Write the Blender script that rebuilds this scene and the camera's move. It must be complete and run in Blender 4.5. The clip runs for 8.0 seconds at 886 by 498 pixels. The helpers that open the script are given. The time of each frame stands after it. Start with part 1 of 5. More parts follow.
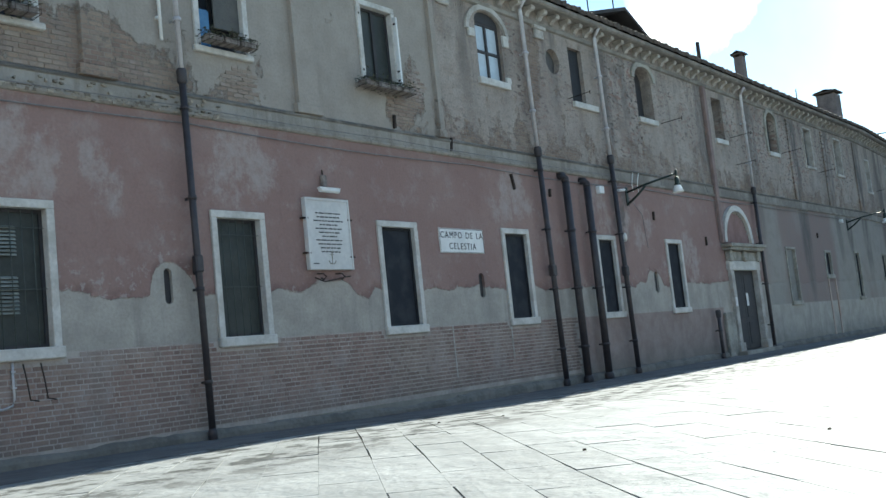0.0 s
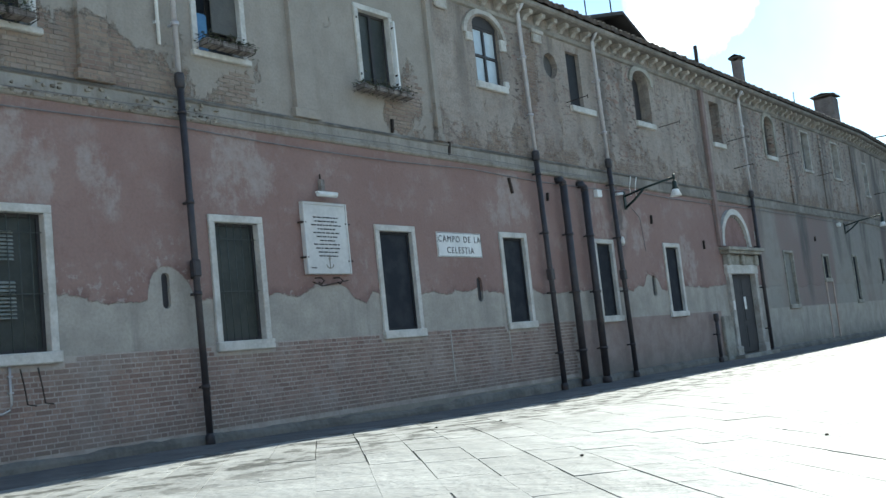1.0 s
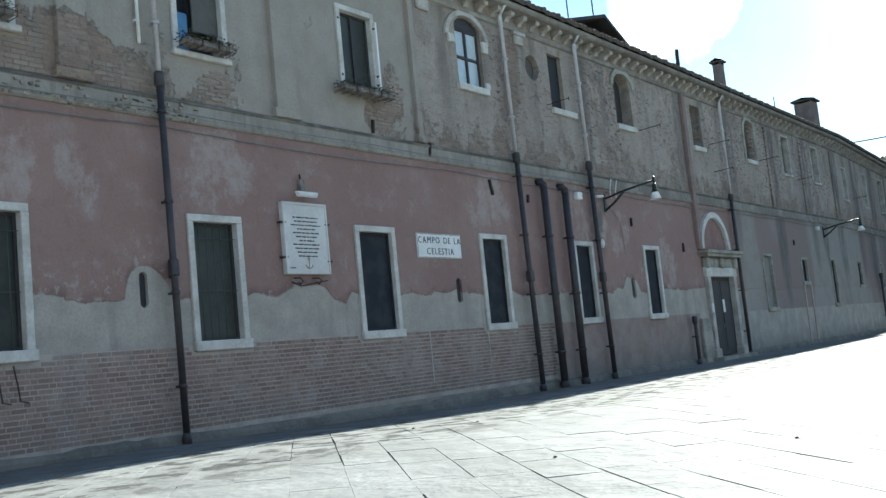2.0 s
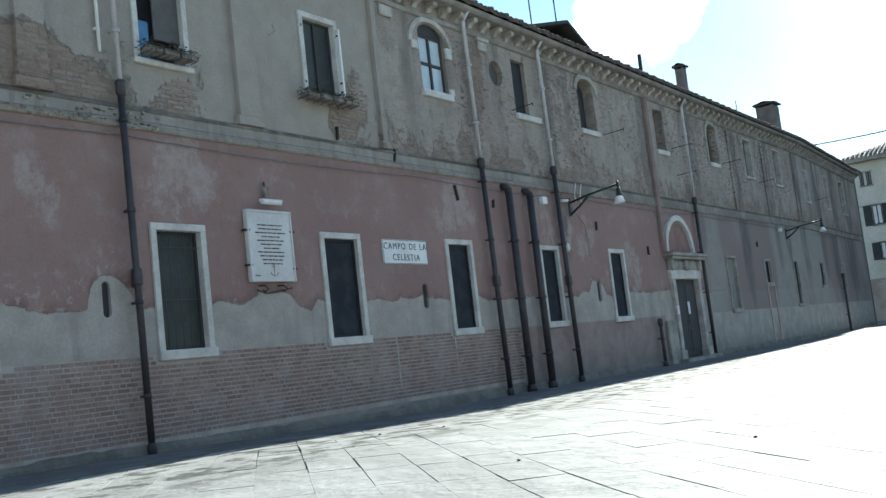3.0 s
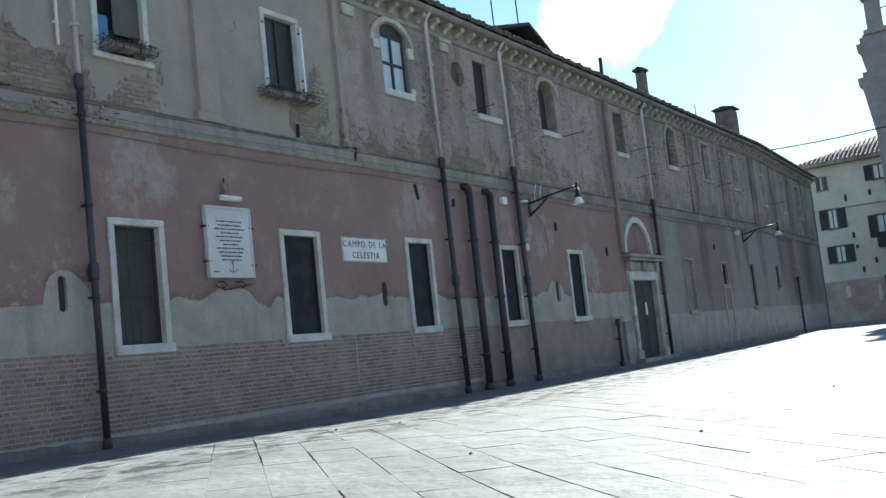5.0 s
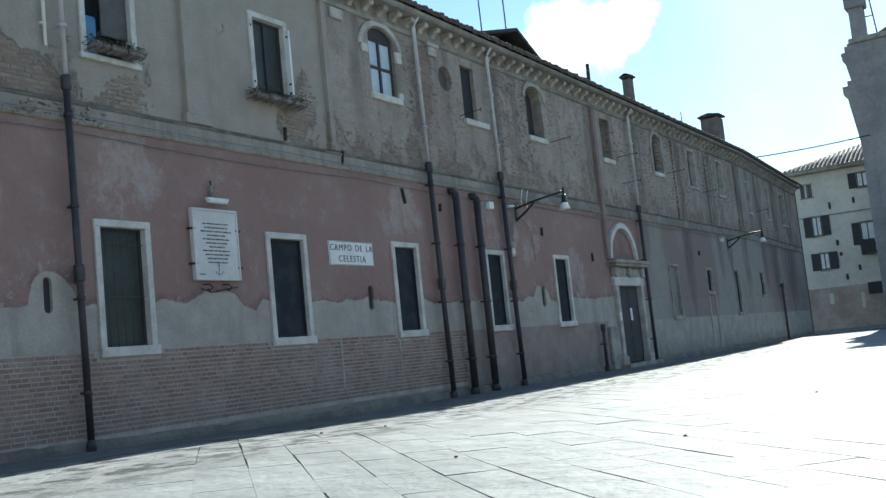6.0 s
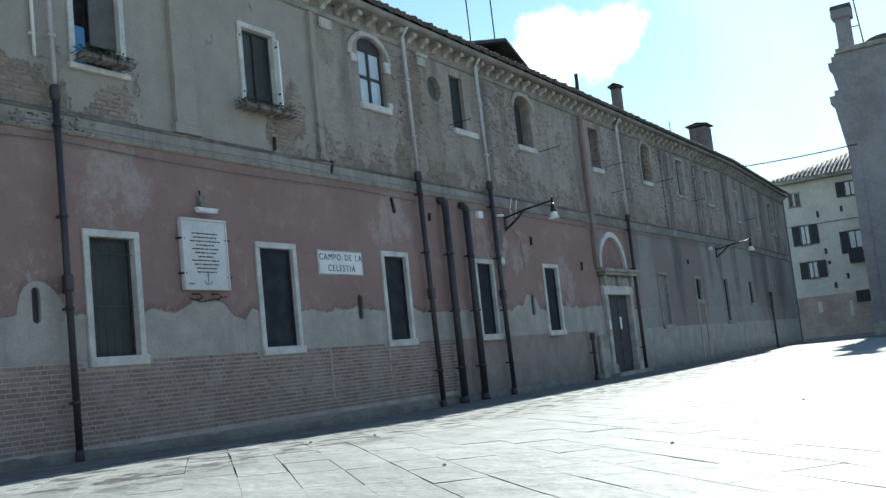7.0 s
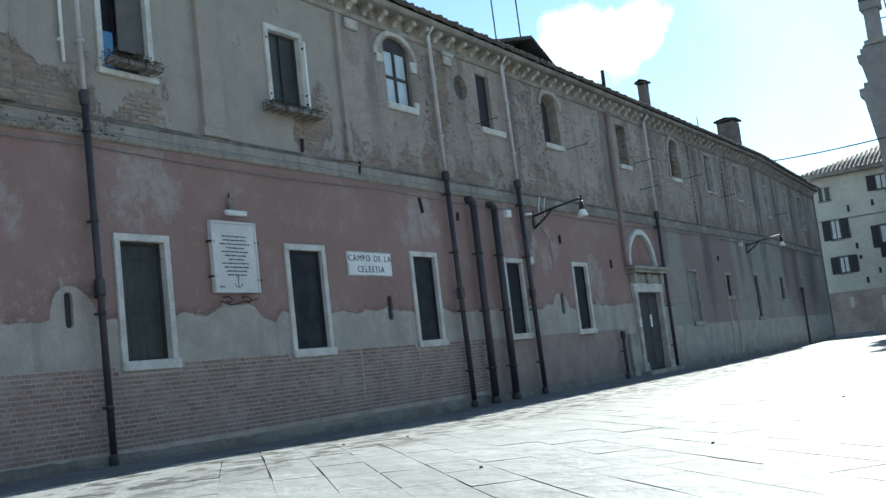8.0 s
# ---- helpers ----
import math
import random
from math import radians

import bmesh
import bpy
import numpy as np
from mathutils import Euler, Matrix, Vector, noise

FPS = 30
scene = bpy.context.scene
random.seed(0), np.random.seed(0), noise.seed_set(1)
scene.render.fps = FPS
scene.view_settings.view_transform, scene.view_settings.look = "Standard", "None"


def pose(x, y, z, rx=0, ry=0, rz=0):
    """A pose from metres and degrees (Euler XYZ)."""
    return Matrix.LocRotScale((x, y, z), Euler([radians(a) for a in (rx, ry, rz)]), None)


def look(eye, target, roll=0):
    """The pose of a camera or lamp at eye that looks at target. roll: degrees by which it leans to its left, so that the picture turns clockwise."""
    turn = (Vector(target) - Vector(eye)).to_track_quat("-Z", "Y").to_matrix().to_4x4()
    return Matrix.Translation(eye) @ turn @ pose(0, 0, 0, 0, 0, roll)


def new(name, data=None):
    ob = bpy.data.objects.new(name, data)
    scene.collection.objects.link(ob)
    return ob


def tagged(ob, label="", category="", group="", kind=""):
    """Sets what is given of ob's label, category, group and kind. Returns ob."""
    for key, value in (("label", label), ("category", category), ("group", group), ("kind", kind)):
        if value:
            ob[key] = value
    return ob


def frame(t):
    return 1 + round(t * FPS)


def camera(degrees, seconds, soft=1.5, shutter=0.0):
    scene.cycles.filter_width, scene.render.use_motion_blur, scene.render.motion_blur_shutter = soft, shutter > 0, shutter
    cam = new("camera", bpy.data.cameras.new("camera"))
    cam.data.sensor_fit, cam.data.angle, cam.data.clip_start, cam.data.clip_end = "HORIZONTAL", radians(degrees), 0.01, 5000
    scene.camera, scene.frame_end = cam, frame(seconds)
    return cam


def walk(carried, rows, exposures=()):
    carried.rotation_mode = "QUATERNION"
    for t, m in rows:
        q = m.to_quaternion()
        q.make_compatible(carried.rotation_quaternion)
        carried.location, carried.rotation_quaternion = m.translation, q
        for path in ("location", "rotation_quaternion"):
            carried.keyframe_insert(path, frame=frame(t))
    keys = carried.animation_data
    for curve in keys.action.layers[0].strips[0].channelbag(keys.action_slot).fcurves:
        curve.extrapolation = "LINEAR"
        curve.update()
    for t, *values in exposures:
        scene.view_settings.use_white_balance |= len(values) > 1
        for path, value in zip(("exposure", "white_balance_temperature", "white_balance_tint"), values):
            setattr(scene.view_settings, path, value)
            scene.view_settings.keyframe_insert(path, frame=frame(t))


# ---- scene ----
PATH = [  # seconds, eye, yaw from +y to the left, pitch up, roll
    (0.0, (0.025, -9.990, 0.852), -52.640, 5.970, -6.000),
    (0.5, (0.027, -9.986, 0.856), -52.663, 6.171, -5.900),
    (1.0, (0.026, -9.998, 0.873), -52.767, 6.115, -6.000),
    (2.5, (0.030, -10.101, 0.880), -54.623, 6.058, -5.800),
    (3.0, (0.023, -10.134, 0.873), -55.575, 6.143, -6.500),
    (3.5, (0.009, -10.171, 0.884), -56.174, 6.000, -6.400),
    (4.0, (-0.002, -10.185, 0.849), -56.830, 6.632, -6.000),
    (4.5, (-0.016, -10.227, 0.829), -57.301, 6.286, -6.000),
    (6.0, (-0.067, -10.254, 0.814), -58.532, 6.114, -5.800),
    (6.5, (-0.066, -10.268, 0.812), -58.863, 6.577, -5.300),
    (7.0, (-0.093, -10.289, 0.802), -59.150, 6.602, -6.000),
    (7.5, (-0.053, -10.205, 0.807), -58.151, 6.748, -7.000),
    (8.0, (-0.049, -10.191, 0.820), -57.670, 6.749, -6.600),
]


def aimed(eye, yaw, pitch, roll):
    a, b = radians(yaw), radians(pitch)
    ahead = Vector((-math.sin(a) * math.cos(b), math.cos(a) * math.cos(b), math.sin(b)))
    return look(eye, Vector(eye) + ahead, roll)


cam = camera(48.0, 8.0, soft=1.5)
walk(cam, [(t, aimed(eye, yaw, pitch, roll)) for t, eye, yaw, pitch, roll in PATH], 
     [(0.0, 1.29, 6550, 0), (2.5, 1.27, 6550, 0), (4.5, 1.08, 6400, 0), (6.5, 1.0, 6350, 0), (8.0, 1.04, 6350, 0)])

# ---- light: a sun beyond the far end of the long building, sky all round ----
SUN_EL, SUN_AZ = radians(28.5), radians(6.0)   # azimuth from +x towards +y
world = bpy.data.worlds.new("sky")
scene.world = world
world.use_nodes = True
wn = world.node_tree.nodes
sky = wn.new("ShaderNodeTexSky")
sky.sky_type, sky.sun_disc = "NISHITA", False
sky.sun_elevation, sky.sun_rotation = SUN_EL, math.pi / 2 - SUN_AZ
sky.dust_density, sky.air_density, sky.ozone_density = 0.06, 1.0, 2.7
wn["Background"].inputs["Strength"].default_value = 0.1
# thin drifting cloud over the whole sky
over = wn.new("ShaderNodeTexCoord")
cloud = wn.new("ShaderNodeTexNoise")
cloud.inputs["Scale"].default_value, cloud.inputs["Detail"].default_value, cloud.inputs["Roughness"].default_value = 2.6, 6, 0.55
veil = wn.new("ShaderNodeMapRange")
for socket, value in zip(veil.inputs[1:5], (0.48, 0.9, 0.0, 0.16)):
    socket.default_value = value
blend = wn.new("ShaderNodeMix")
blend.data_type = "RGBA"
blend.inputs[7].default_value = (15.0, 15.5, 16.0, 1)
world.node_tree.links.new(over.outputs["Generated"], cloud.inputs["Vector"])
world.node_tree.links.new(cloud.outputs[0], veil.inputs[0])
# and a few heaped puffs standing over the roof ridge
heap = veil.outputs[0]
ragged = wn.new("ShaderNodeTexNoise")
ragged.inputs["Scale"].default_value, ragged.inputs["Detail"].default_value, ragged.inputs["Roughness"].default_value = 22.0, 6, 0.6
world.node_tree.links.new(over.outputs["Generated"], ragged.inputs["Vector"])
for where, size in (((0.900, 0.313, 0.301), 0.026), ((0.888, 0.345, 0.290), 0.028), ((0.875, 0.378, 0.290), 0.034)):
    gap = wn.new("ShaderNodeVectorMath")
    gap.operation = "DISTANCE"
    gap.inputs[1].default_value = where
    world.node_tree.links.new(over.outputs["Generated"], gap.inputs[0])
    torn = wn.new("ShaderNodeMath")
    torn.operation = "MULTIPLY_ADD"
    torn.inputs[1].default_value = -0.05
    world.node_tree.links.new(ragged.outputs[0], torn.inputs[0])
    world.node_tree.links.new(gap.outputs["Value"], torn.inputs[2])
    puff = wn.new("ShaderNodeMapRange")
    for socket, value in zip(puff.inputs[1:5], (size * 0.45 - 0.025, size * 1.25 - 0.025, 0.9, 0.0)):
        socket.default_value = value
    world.node_tree.links.new(torn.outputs[0], puff.inputs[0])
    most = wn.new("ShaderNodeMath")
    most.operation = "MAXIMUM"
    world.node_tree.links.new(heap, most.inputs[0])
    world.node_tree.links.new(puff.outputs[0], most.inputs[1])
    heap = most.outputs[0]
world.node_tree.links.new(heap, blend.inputs[0])
world.node_tree.links.new(sky.outputs[0], blend.inputs[6])
world.node_tree.links.new(blend.outputs[2], wn["Background"].inputs["Color"])
sun_dir = Vector((math.cos(SUN_EL) * math.cos(SUN_AZ), math.cos(SUN_EL) * math.sin(SUN_AZ), math.sin(SUN_EL)))
sun = new("sun", bpy.data.lights.new("sun", "SUN"))
sun.data.energy, sun.data.angle, sun.data.color = 5.0, radians(0.5), (1.0, 0.97, 0.92)
sun.matrix_world = look(sun_dir * 60, (0, 0, 0))


# ---- node helpers ----
class Graph:
    """A material's node tree, built from small expressions."""

    def __init__(self, name):
        self.mat = bpy.data.materials.new(name)
        self.mat.use_nodes = True
        self.tree = self.mat.node_tree
        self.bsdf = self.tree.nodes["Principled BSDF"]
        self.place = self.make("ShaderNodeNewGeometry").outputs["Position"]
        self.rand = self.make("ShaderNodeObjectInfo").outputs["Random"]
        self.island = self.make("ShaderNodeNewGeometry").outputs["Random Per Island"]

    def make(self, kind, **attrs):
        node = self.tree.nodes.new(kind)
        for key, value in attrs.items():
            setattr(node, key, value)
        return node

    def put(self, socket, value):
        if isinstance(value, bpy.types.NodeSocket):
            self.tree.links.new(value, socket)
        elif isinstance(value, tuple) and len(value) == 3 and socket.type == "RGBA":
            socket.default_value = (*value, 1)
        else:
            socket.default_value = value

    def math(self, op, a, b=0.0, clamp=False):
        node = self.make("ShaderNodeMath", operation=op, use_clamp=clamp)
        self.put(node.inputs[0], a)
        self.put(node.inputs[1], b)
        return node.outputs[0]

    def mix(self, fac, a, b, blend="MIX"):
        node = self.make("ShaderNodeMix", data_type="RGBA", blend_type=blend)
        self.put(node.inputs[0], fac)
        self.put(node.inputs[6], a)
        self.put(node.inputs[7], b)
        return node.outputs[2]

    def scaled(self, s, at=None):
        node = self.make("ShaderNodeVectorMath", operation="MULTIPLY")
        self.put(node.inputs[0], at or self.place)
        node.inputs[1].default_value = s
        return node.outputs[0]

    def noise(self, scale, detail=4.0, rough=0.6, at=None, twist=0.0):
        node = self.make("ShaderNodeTexNoise")
        self.put(node.inputs["Vector"], at or self.place)
        node.inputs["Scale"].default_value, node.inputs["Detail"].default_value = scale, detail
        node.inputs["Roughness"].default_value, node.inputs["Distortion"].default_value = rough, twist
        return node.outputs[0]

    def ramp(self, value, lo, hi, out_lo=0.0, out_hi=1.0):
        node = self.make("ShaderNodeMapRange", interpolation_type="SMOOTHSTEP")
        for socket, v in zip(node.inputs, (value, lo, hi, out_lo, out_hi)):
            self.put(socket, v)
        return node.outputs[0]

    def spot(self, x, z, at, up, wide, high, amount):
        """A soft round area on the wall, for a worn patch."""
        u = self.math("DIVIDE", self.math("SUBTRACT", x, at), wide)
        v = self.math("DIVIDE", self.math("SUBTRACT", z, up), high)
        d = self.math("ADD", self.math("MULTIPLY", u, u), self.math("MULTIPLY", v, v))
        return self.ramp(d, 1.0, 0.2, 0.0, amount)

    def axes(self):
        node = self.make("ShaderNodeSeparateXYZ")
        self.put(node.inputs[0], self.place)
        return node.outputs

    def finish(self, colour, rough=0.8, bump=None, depth=0.01, metal=0.0, strength=1.0):
        self.put(self.bsdf.inputs["Base Color"], colour)
        self.put(self.bsdf.inputs["Roughness"], rough)
        self.bsdf.inputs["Metallic"].default_value = metal
        if bump is not None:
            node = self.make("ShaderNodeBump")
            node.inputs["Strength"].default_value, node.inputs["Distance"].default_value = strength, depth
            self.put(node.inputs["Height"], bump)
            self.tree.links.new(node.outputs[0], self.bsdf.inputs["Normal"])
        return self.mat


def simple(name, a, b, scale=6.0, rough=0.7, metal=0.0, depth=0.004, spread=0.0, bump_scale=None):
    """Two tones mottled at two scales, with fine relief; spread varies it from piece to piece."""
    g = Graph(name)
    n1, n2 = g.noise(scale), g.noise(scale * 9, 3)
    f = g.ramp(g.math("ADD", g.math("MULTIPLY", n1, 0.7), g.math("MULTIPLY", n2, 0.3)), 0.35, 0.65)
    col = g.mix(f, a, b)
    if spread:
        each = g.math("FRACT", g.math("ADD", g.rand, g.island))
        col = g.mix(1.0, col, g.mix(each, (1 - spread,) * 3, (1 + spread,) * 3), "MULTIPLY")
    return g.finish(col, rough, g.noise(bump_scale or scale * 7, 5), depth, metal)


# ---- mesh helpers ----
def box(bm, x0, x1, y0, y1, z0, z1, bevel=0.0):
    v = [bm.verts.new((x, y, z)) for x in (x0, x1) for y in (y0, y1) for z in (z0, z1)]
    faces = [bm.faces.new([v[i] for i in q]) for q in ((0, 1, 3, 2), (4, 6, 7, 5), (0, 4, 5, 1), (2, 3, 7, 6), (0, 2, 6, 4), (1, 5, 7, 3))]
    if bevel:
        edges = list({e for f in faces for e in f.edges})
        bmesh.ops.bevel(bm, geom=edges, offset=bevel, segments=1, affect="EDGES")
    return v


def tube(bm, points, r, seg=10, r1=None):
    """A round bar along points, closed at both ends."""
    pts = [Vector(p) for p in points]
    rings = []
    for i, p in enumerate(pts):
        d = (pts[min(i + 1, len(pts) - 1)] - pts[max(i - 1, 0)]).normalized()
        side = d.cross(Vector((0, 0, 1)) if abs(d.z) < 0.9 else Vector((1, 0, 0))).normalized()
        up = side.cross(d)
        rr = r if r1 is None else r + (r1 - r) * i / (len(pts) - 1)
        rings.append([bm.verts.new(p + rr * (side * math.cos(a) + up * math.sin(a))) for a in (2 * math.pi * k / seg for k in range(seg))])
    for a, b in zip(rings, rings[1:]):
        for k in range(seg):
            f = bm.faces.new((a[k], a[(k + 1) % seg], b[(k + 1) % seg], b[k]))
            f.smooth = True
    bm.faces.new(rings[0])
    bm.faces.new(rings[-1])


def lathe(bm, centre, profile, seg=20, axis="z"):
    """A turned shape from (radius, along) pairs."""
    rings = []
    for r, h in profile:
        ring = []
        for k in range(seg):
            a = 2 * math.pi * k / seg
            v = Vector((r * math.cos(a), r * math.sin(a), h))
            if axis == "y":
                v = Vector((v.x, v.z, v.y))
            ring.append(bm.verts.new(v + Vector(centre)))
        rings.append(ring)
    for a, b in zip(rings, rings[1:]):
        for k in range(seg):
            f = bm.faces.new((a[k], a[(k + 1) % seg], b[(k + 1) % seg], b[k]))
            f.smooth = True
    bm.faces.new(rings[0])
    bm.faces.new(rings[-1])


def prism(bm, outline, y0, y1):
    """An outline of (x, z) pairs made solid between y0 and y1."""
    a = [bm.verts.new((x, y0, z)) for x, z in outline]
    b = [bm.verts.new((x, y1, z)) for x, z in outline]
    n = len(outline)
    bm.faces.new(a)
    bm.faces.new(b[::-1])
    for k in range(n):
        bm.faces.new((a[k], b[k], b[(k + 1) % n], a[(k + 1) % n]))


def arc(cx, cz, rx, rz, a0, a1, n=14):
    return [(cx + rx * math.cos(radians(a0 + (a1 - a0) * k / n)), cz + rz * math.sin(radians(a0 + (a1 - a0) * k / n))) for k in range(n + 1)]


def mesh_of(name, bm, material):
    bmesh.ops.recalc_face_normals(bm, faces=bm.faces)
    me = bpy.data.meshes.new(name)
    bm.to_mesh(me)
    bm.free()
    for m in material if isinstance(material, (list, tuple)) else [material]:
        me.materials.append(m)
    return me


def part(name, bm, material, parent=None, label=""):
    ob = new(name, mesh_of(name, bm, material))
    ob.parent = parent
    return tagged(ob, label)


def made(name, bm, material, label, category, group="", kind=""):
    return tagged(part(name, bm, material), label, category, group, kind)


def holder(name, place, label, category, group="", kind=""):
    ob = new(name)
    ob.location = place
    ob.empty_display_size = 0.2
    return tagged(ob, label, category, group, kind)


def under(name, bm, material, parent, label=""):
    """A part whose mesh is given in world places, under a thing that stands elsewhere."""
    bmesh.ops.translate(bm, vec=-parent.location, verts=bm.verts)
    return part(name, bm, material, parent, label)


def ground_z(x, y):
    """Raises the campo a little towards the wall's near end, to fit the camera's view."""
    s = min(max((13.5 - x) / 7.5, 0), 1)
    w = min(max((y + 7.5) / 5.0, 0), 1)
    return 0.12 * s * s * (3 - 2 * s) * w * w * (3 - 2 * w)


# ---- materials ----
def facade_material(part_of):
    """Old render in bands: worn red over a grey damp band below, bare grey with open brick above."""
    g = Graph("render_" + part_of)
    x, y, z = g.axes()
    big, mid, fine = g.noise(0.55, 5, 0.6), g.noise(2.2, 6, 0.65), g.noise(26, 4, 0.6)
    streak = g.noise(1.0, 5, 0.65, at=g.scaled((3.2, 3.2, 0.35)))
    comb = g.make("ShaderNodeCombineXYZ")
    g.put(comb.inputs[0], x)
    g.put(comb.inputs[1], z)
    brick = g.make("ShaderNodeTexBrick")
    g.put(brick.inputs["Vector"], comb.outputs[0])
    for key, v in (("Scale", 1.0), ("Mortar Size", 0.007), ("Mortar Smooth", 0.3), ("Bias", 0.0), ("Brick Width", 0.19), ("Row Height", 0.06)):
        brick.inputs[key].default_value = v
    brick.inputs["Color1"].default_value = (0.2, 0.12, 0.09, 1)
    brick.inputs["Color2"].default_value = (0.33, 0.235, 0.165, 1)
    brick.inputs["Mortar"].default_value = (0.27, 0.23, 0.19, 1)
    grey = g.mix(g.ramp(mid, 0.3, 0.7), (0.322, 0.293, 0.256), (0.43, 0.396, 0.348))
    grey = g.mix(g.ramp(streak, 0.5, 0.75, 0, 0.5), grey, (0.19, 0.175, 0.155))
    if part_of == "lower":
        red = g.mix(g.ramp(big, 0.35, 0.65), (0.262, 0.164, 0.142), (0.3, 0.2, 0.173))
        red = g.mix(g.ramp(mid, 0.53, 0.66, 0, 0.45), red, (0.33, 0.262, 0.236))
        red = g.mix(g.ramp(g.noise(5.5, 5, 0.7), 0.5, 0.68, 0, 0.4), red, (0.22, 0.125, 0.112))
        red = g.mix(g.ramp(streak, 0.55, 0.8, 0, 0.4), red, (0.2, 0.145, 0.135))
        # the red coat has fallen off up to an uneven line; grey shows on the bare patches
        edge = g.math("ADD", 1.63, g.math("MULTIPLY", g.noise(0.8, 8, 0.68, twist=0.5), 0.55))
        for at, wide, thin, rise in ((10.35, 0.6, 0.15, 0.13), (11.05, 0.3, 0.1, -0.1), (20.9, 0.5, 0.2, 0.3)):
            edge = g.math("ADD", edge, g.math("MULTIPLY", g.ramp(g.math("ABSOLUTE", g.math("SUBTRACT", x, at)), wide, thin), rise))
        u = g.math("DIVIDE", g.math("SUBTRACT", x, 7.63), 0.34)
        arch = g.math("POWER", g.math("MAXIMUM", g.math("SUBTRACT", 1.0, g.math("MULTIPLY", u, u)), 0.0), 0.5)
        edge = g.math("ADD", edge, g.math("MULTIPLY", arch, 0.42))
        above = g.math("SUBTRACT", z, edge)
        rim = g.math("MULTIPLY", g.ramp(above, 0.16, 0.0), g.ramp(g.noise(2.4, 6, 0.7), 0.42, 0.56, 0, 0.75))
        red = g.mix(rim, red, (0.17, 0.098, 0.088))
        flakes = g.math("MULTIPLY", g.ramp(above, 0.62, 0.05), g.ramp(g.math("SUBTRACT", g.noise(7.0, 7, 0.72), g.ramp(x, 7.6, 9.5, 0.0, 0.06)), 0.53, 0.585, 0, 0.6))
        red = g.mix(flakes, red, (0.41, 0.375, 0.345))
        coat = g.ramp(above, -0.012, 0.015)
        patch = g.noise(1.1, 9, 0.74, at=g.scaled((1.15, 1.15, 0.9)))
        for at, up, wide, high in ((5.8, 3.55, 0.42, 0.75), (6.75, 3.35, 0.3, 0.5), (8.72, 3.6, 0.72, 0.62), (15.3, 3.6, 0.8, 0.5), (18.6, 3.3, 0.5, 0.9), (20.3, 3.4, 0.9, 0.6), (22.9, 2.5, 0.6, 0.7)):
            patch = g.math("ADD", patch, g.spot(x, z, at, up, wide * 1.3, high * 1.3, 0.15))
        bare = g.math("MULTIPLY", g.ramp(patch, 0.57, 0.68), g.ramp(g.noise(6.0, 6, 0.7), 0.35, 0.6, 0.3, 0.68))
        red = g.mix(bare, red, (0.4, 0.345, 0.315))
        coat = g.math("MULTIPLY", coat, g.ramp(x, 27.6, 29.5, 1.0, 0.75))
        col = g.mix(coat, grey, red)
        # the far stretch: patched browns and greys, with broad soot runs from the string course
        far = g.math("MULTIPLY", g.ramp(x, 27.7, 28.6), g.ramp(z, 1.23, 1.27))
        tones = g.mix(g.ramp(g.noise(0.32, 4, 0.55, at=g.scaled((1, 1, 0.35))), 0.43, 0.57), (0.225, 0.17, 0.155), (0.29, 0.275, 0.245))
        tones = g.mix(g.ramp(mid, 0.45, 0.65, 0, 0.45), tones, (0.19, 0.17, 0.15))
        col = g.mix(g.math("MULTIPLY", far, 0.85), col, tones)
        runs = g.spot(x, z, 32.15, 4.0, 0.6, 3.2, 1.0)
        for at, wide, high, much in ((28.3, 0.4, 1.6, 0.6), (35.9, 0.5, 2.0, 0.7), (37.1, 0.45, 1.6, 1.0), (39.3, 0.6, 2.6, 0.9), (42.9, 0.6, 2.2, 0.7), (45.2, 1.1, 3.4, 1.0), (49.0, 1.6, 3.4, 0.9)):
            runs = g.math("MAXIMUM", runs, g.spot(x, z, at, 4.1, wide, high, much))
        runs = g.math("MULTIPLY", runs, g.ramp(g.noise(1.0, 6, 0.65, at=g.scaled((2.0, 2.0, 0.5))), 0.36, 0.6, 0.15, 0.85))
        col = g.mix(runs, col, (0.095, 0.088, 0.082))
        near_soot = g.math("MULTIPLY", g.spot(x, z, 19.6, 3.7, 0.5, 1.3, 0.75), g.ramp(g.noise(2.5, 6, 0.7), 0.4, 0.58))
        col = g.mix(near_soot, col, (0.1, 0.088, 0.08))
        # dull red-brown coat at the foot, past the bare brickwork
        foot = g.math("MULTIPLY", g.ramp(z, 1.27, 1.29, 1, 0), g.math("MULTIPLY", g.ramp(x, 17.2, 17.25), g.ramp(x, 24.6, 24.7, 1, 0)))
        col = g.mix(g.math("MULTIPLY", foot, 0.85), col, g.mix(g.ramp(mid, 0.35, 0.65), (0.25, 0.175, 0.155), (0.31, 0.235, 0.21)))
        damp = g.ramp(g.math("ADD", z, g.math("MULTIPLY", mid, 0.6)), 0.35, 1.0, 0.6, 0)
        col = g.mix(damp, col, (0.17, 0.165, 0.145))
        height = g.math("ADD", g.math("MULTIPLY", fine, 0.35), g.math("MULTIPLY", coat, 0.6))
    else:
        old = g.ramp(x, 13.42, 13.46)
        open_n = g.noise(1.4, 9, 0.78, at=g.scaled((1, 1, 0.75)))
        low = g.math("MULTIPLY", g.ramp(z, 4.3, 5.6, 0.13, 0), g.ramp(g.math("ABSOLUTE", g.math("SUBTRACT", x, 10.9)), 1.0, 1.5, 0.0, 1.0))
        thr = g.math("SUBTRACT", g.mix(old, (0.61,) * 3, (0.57,) * 3), low)
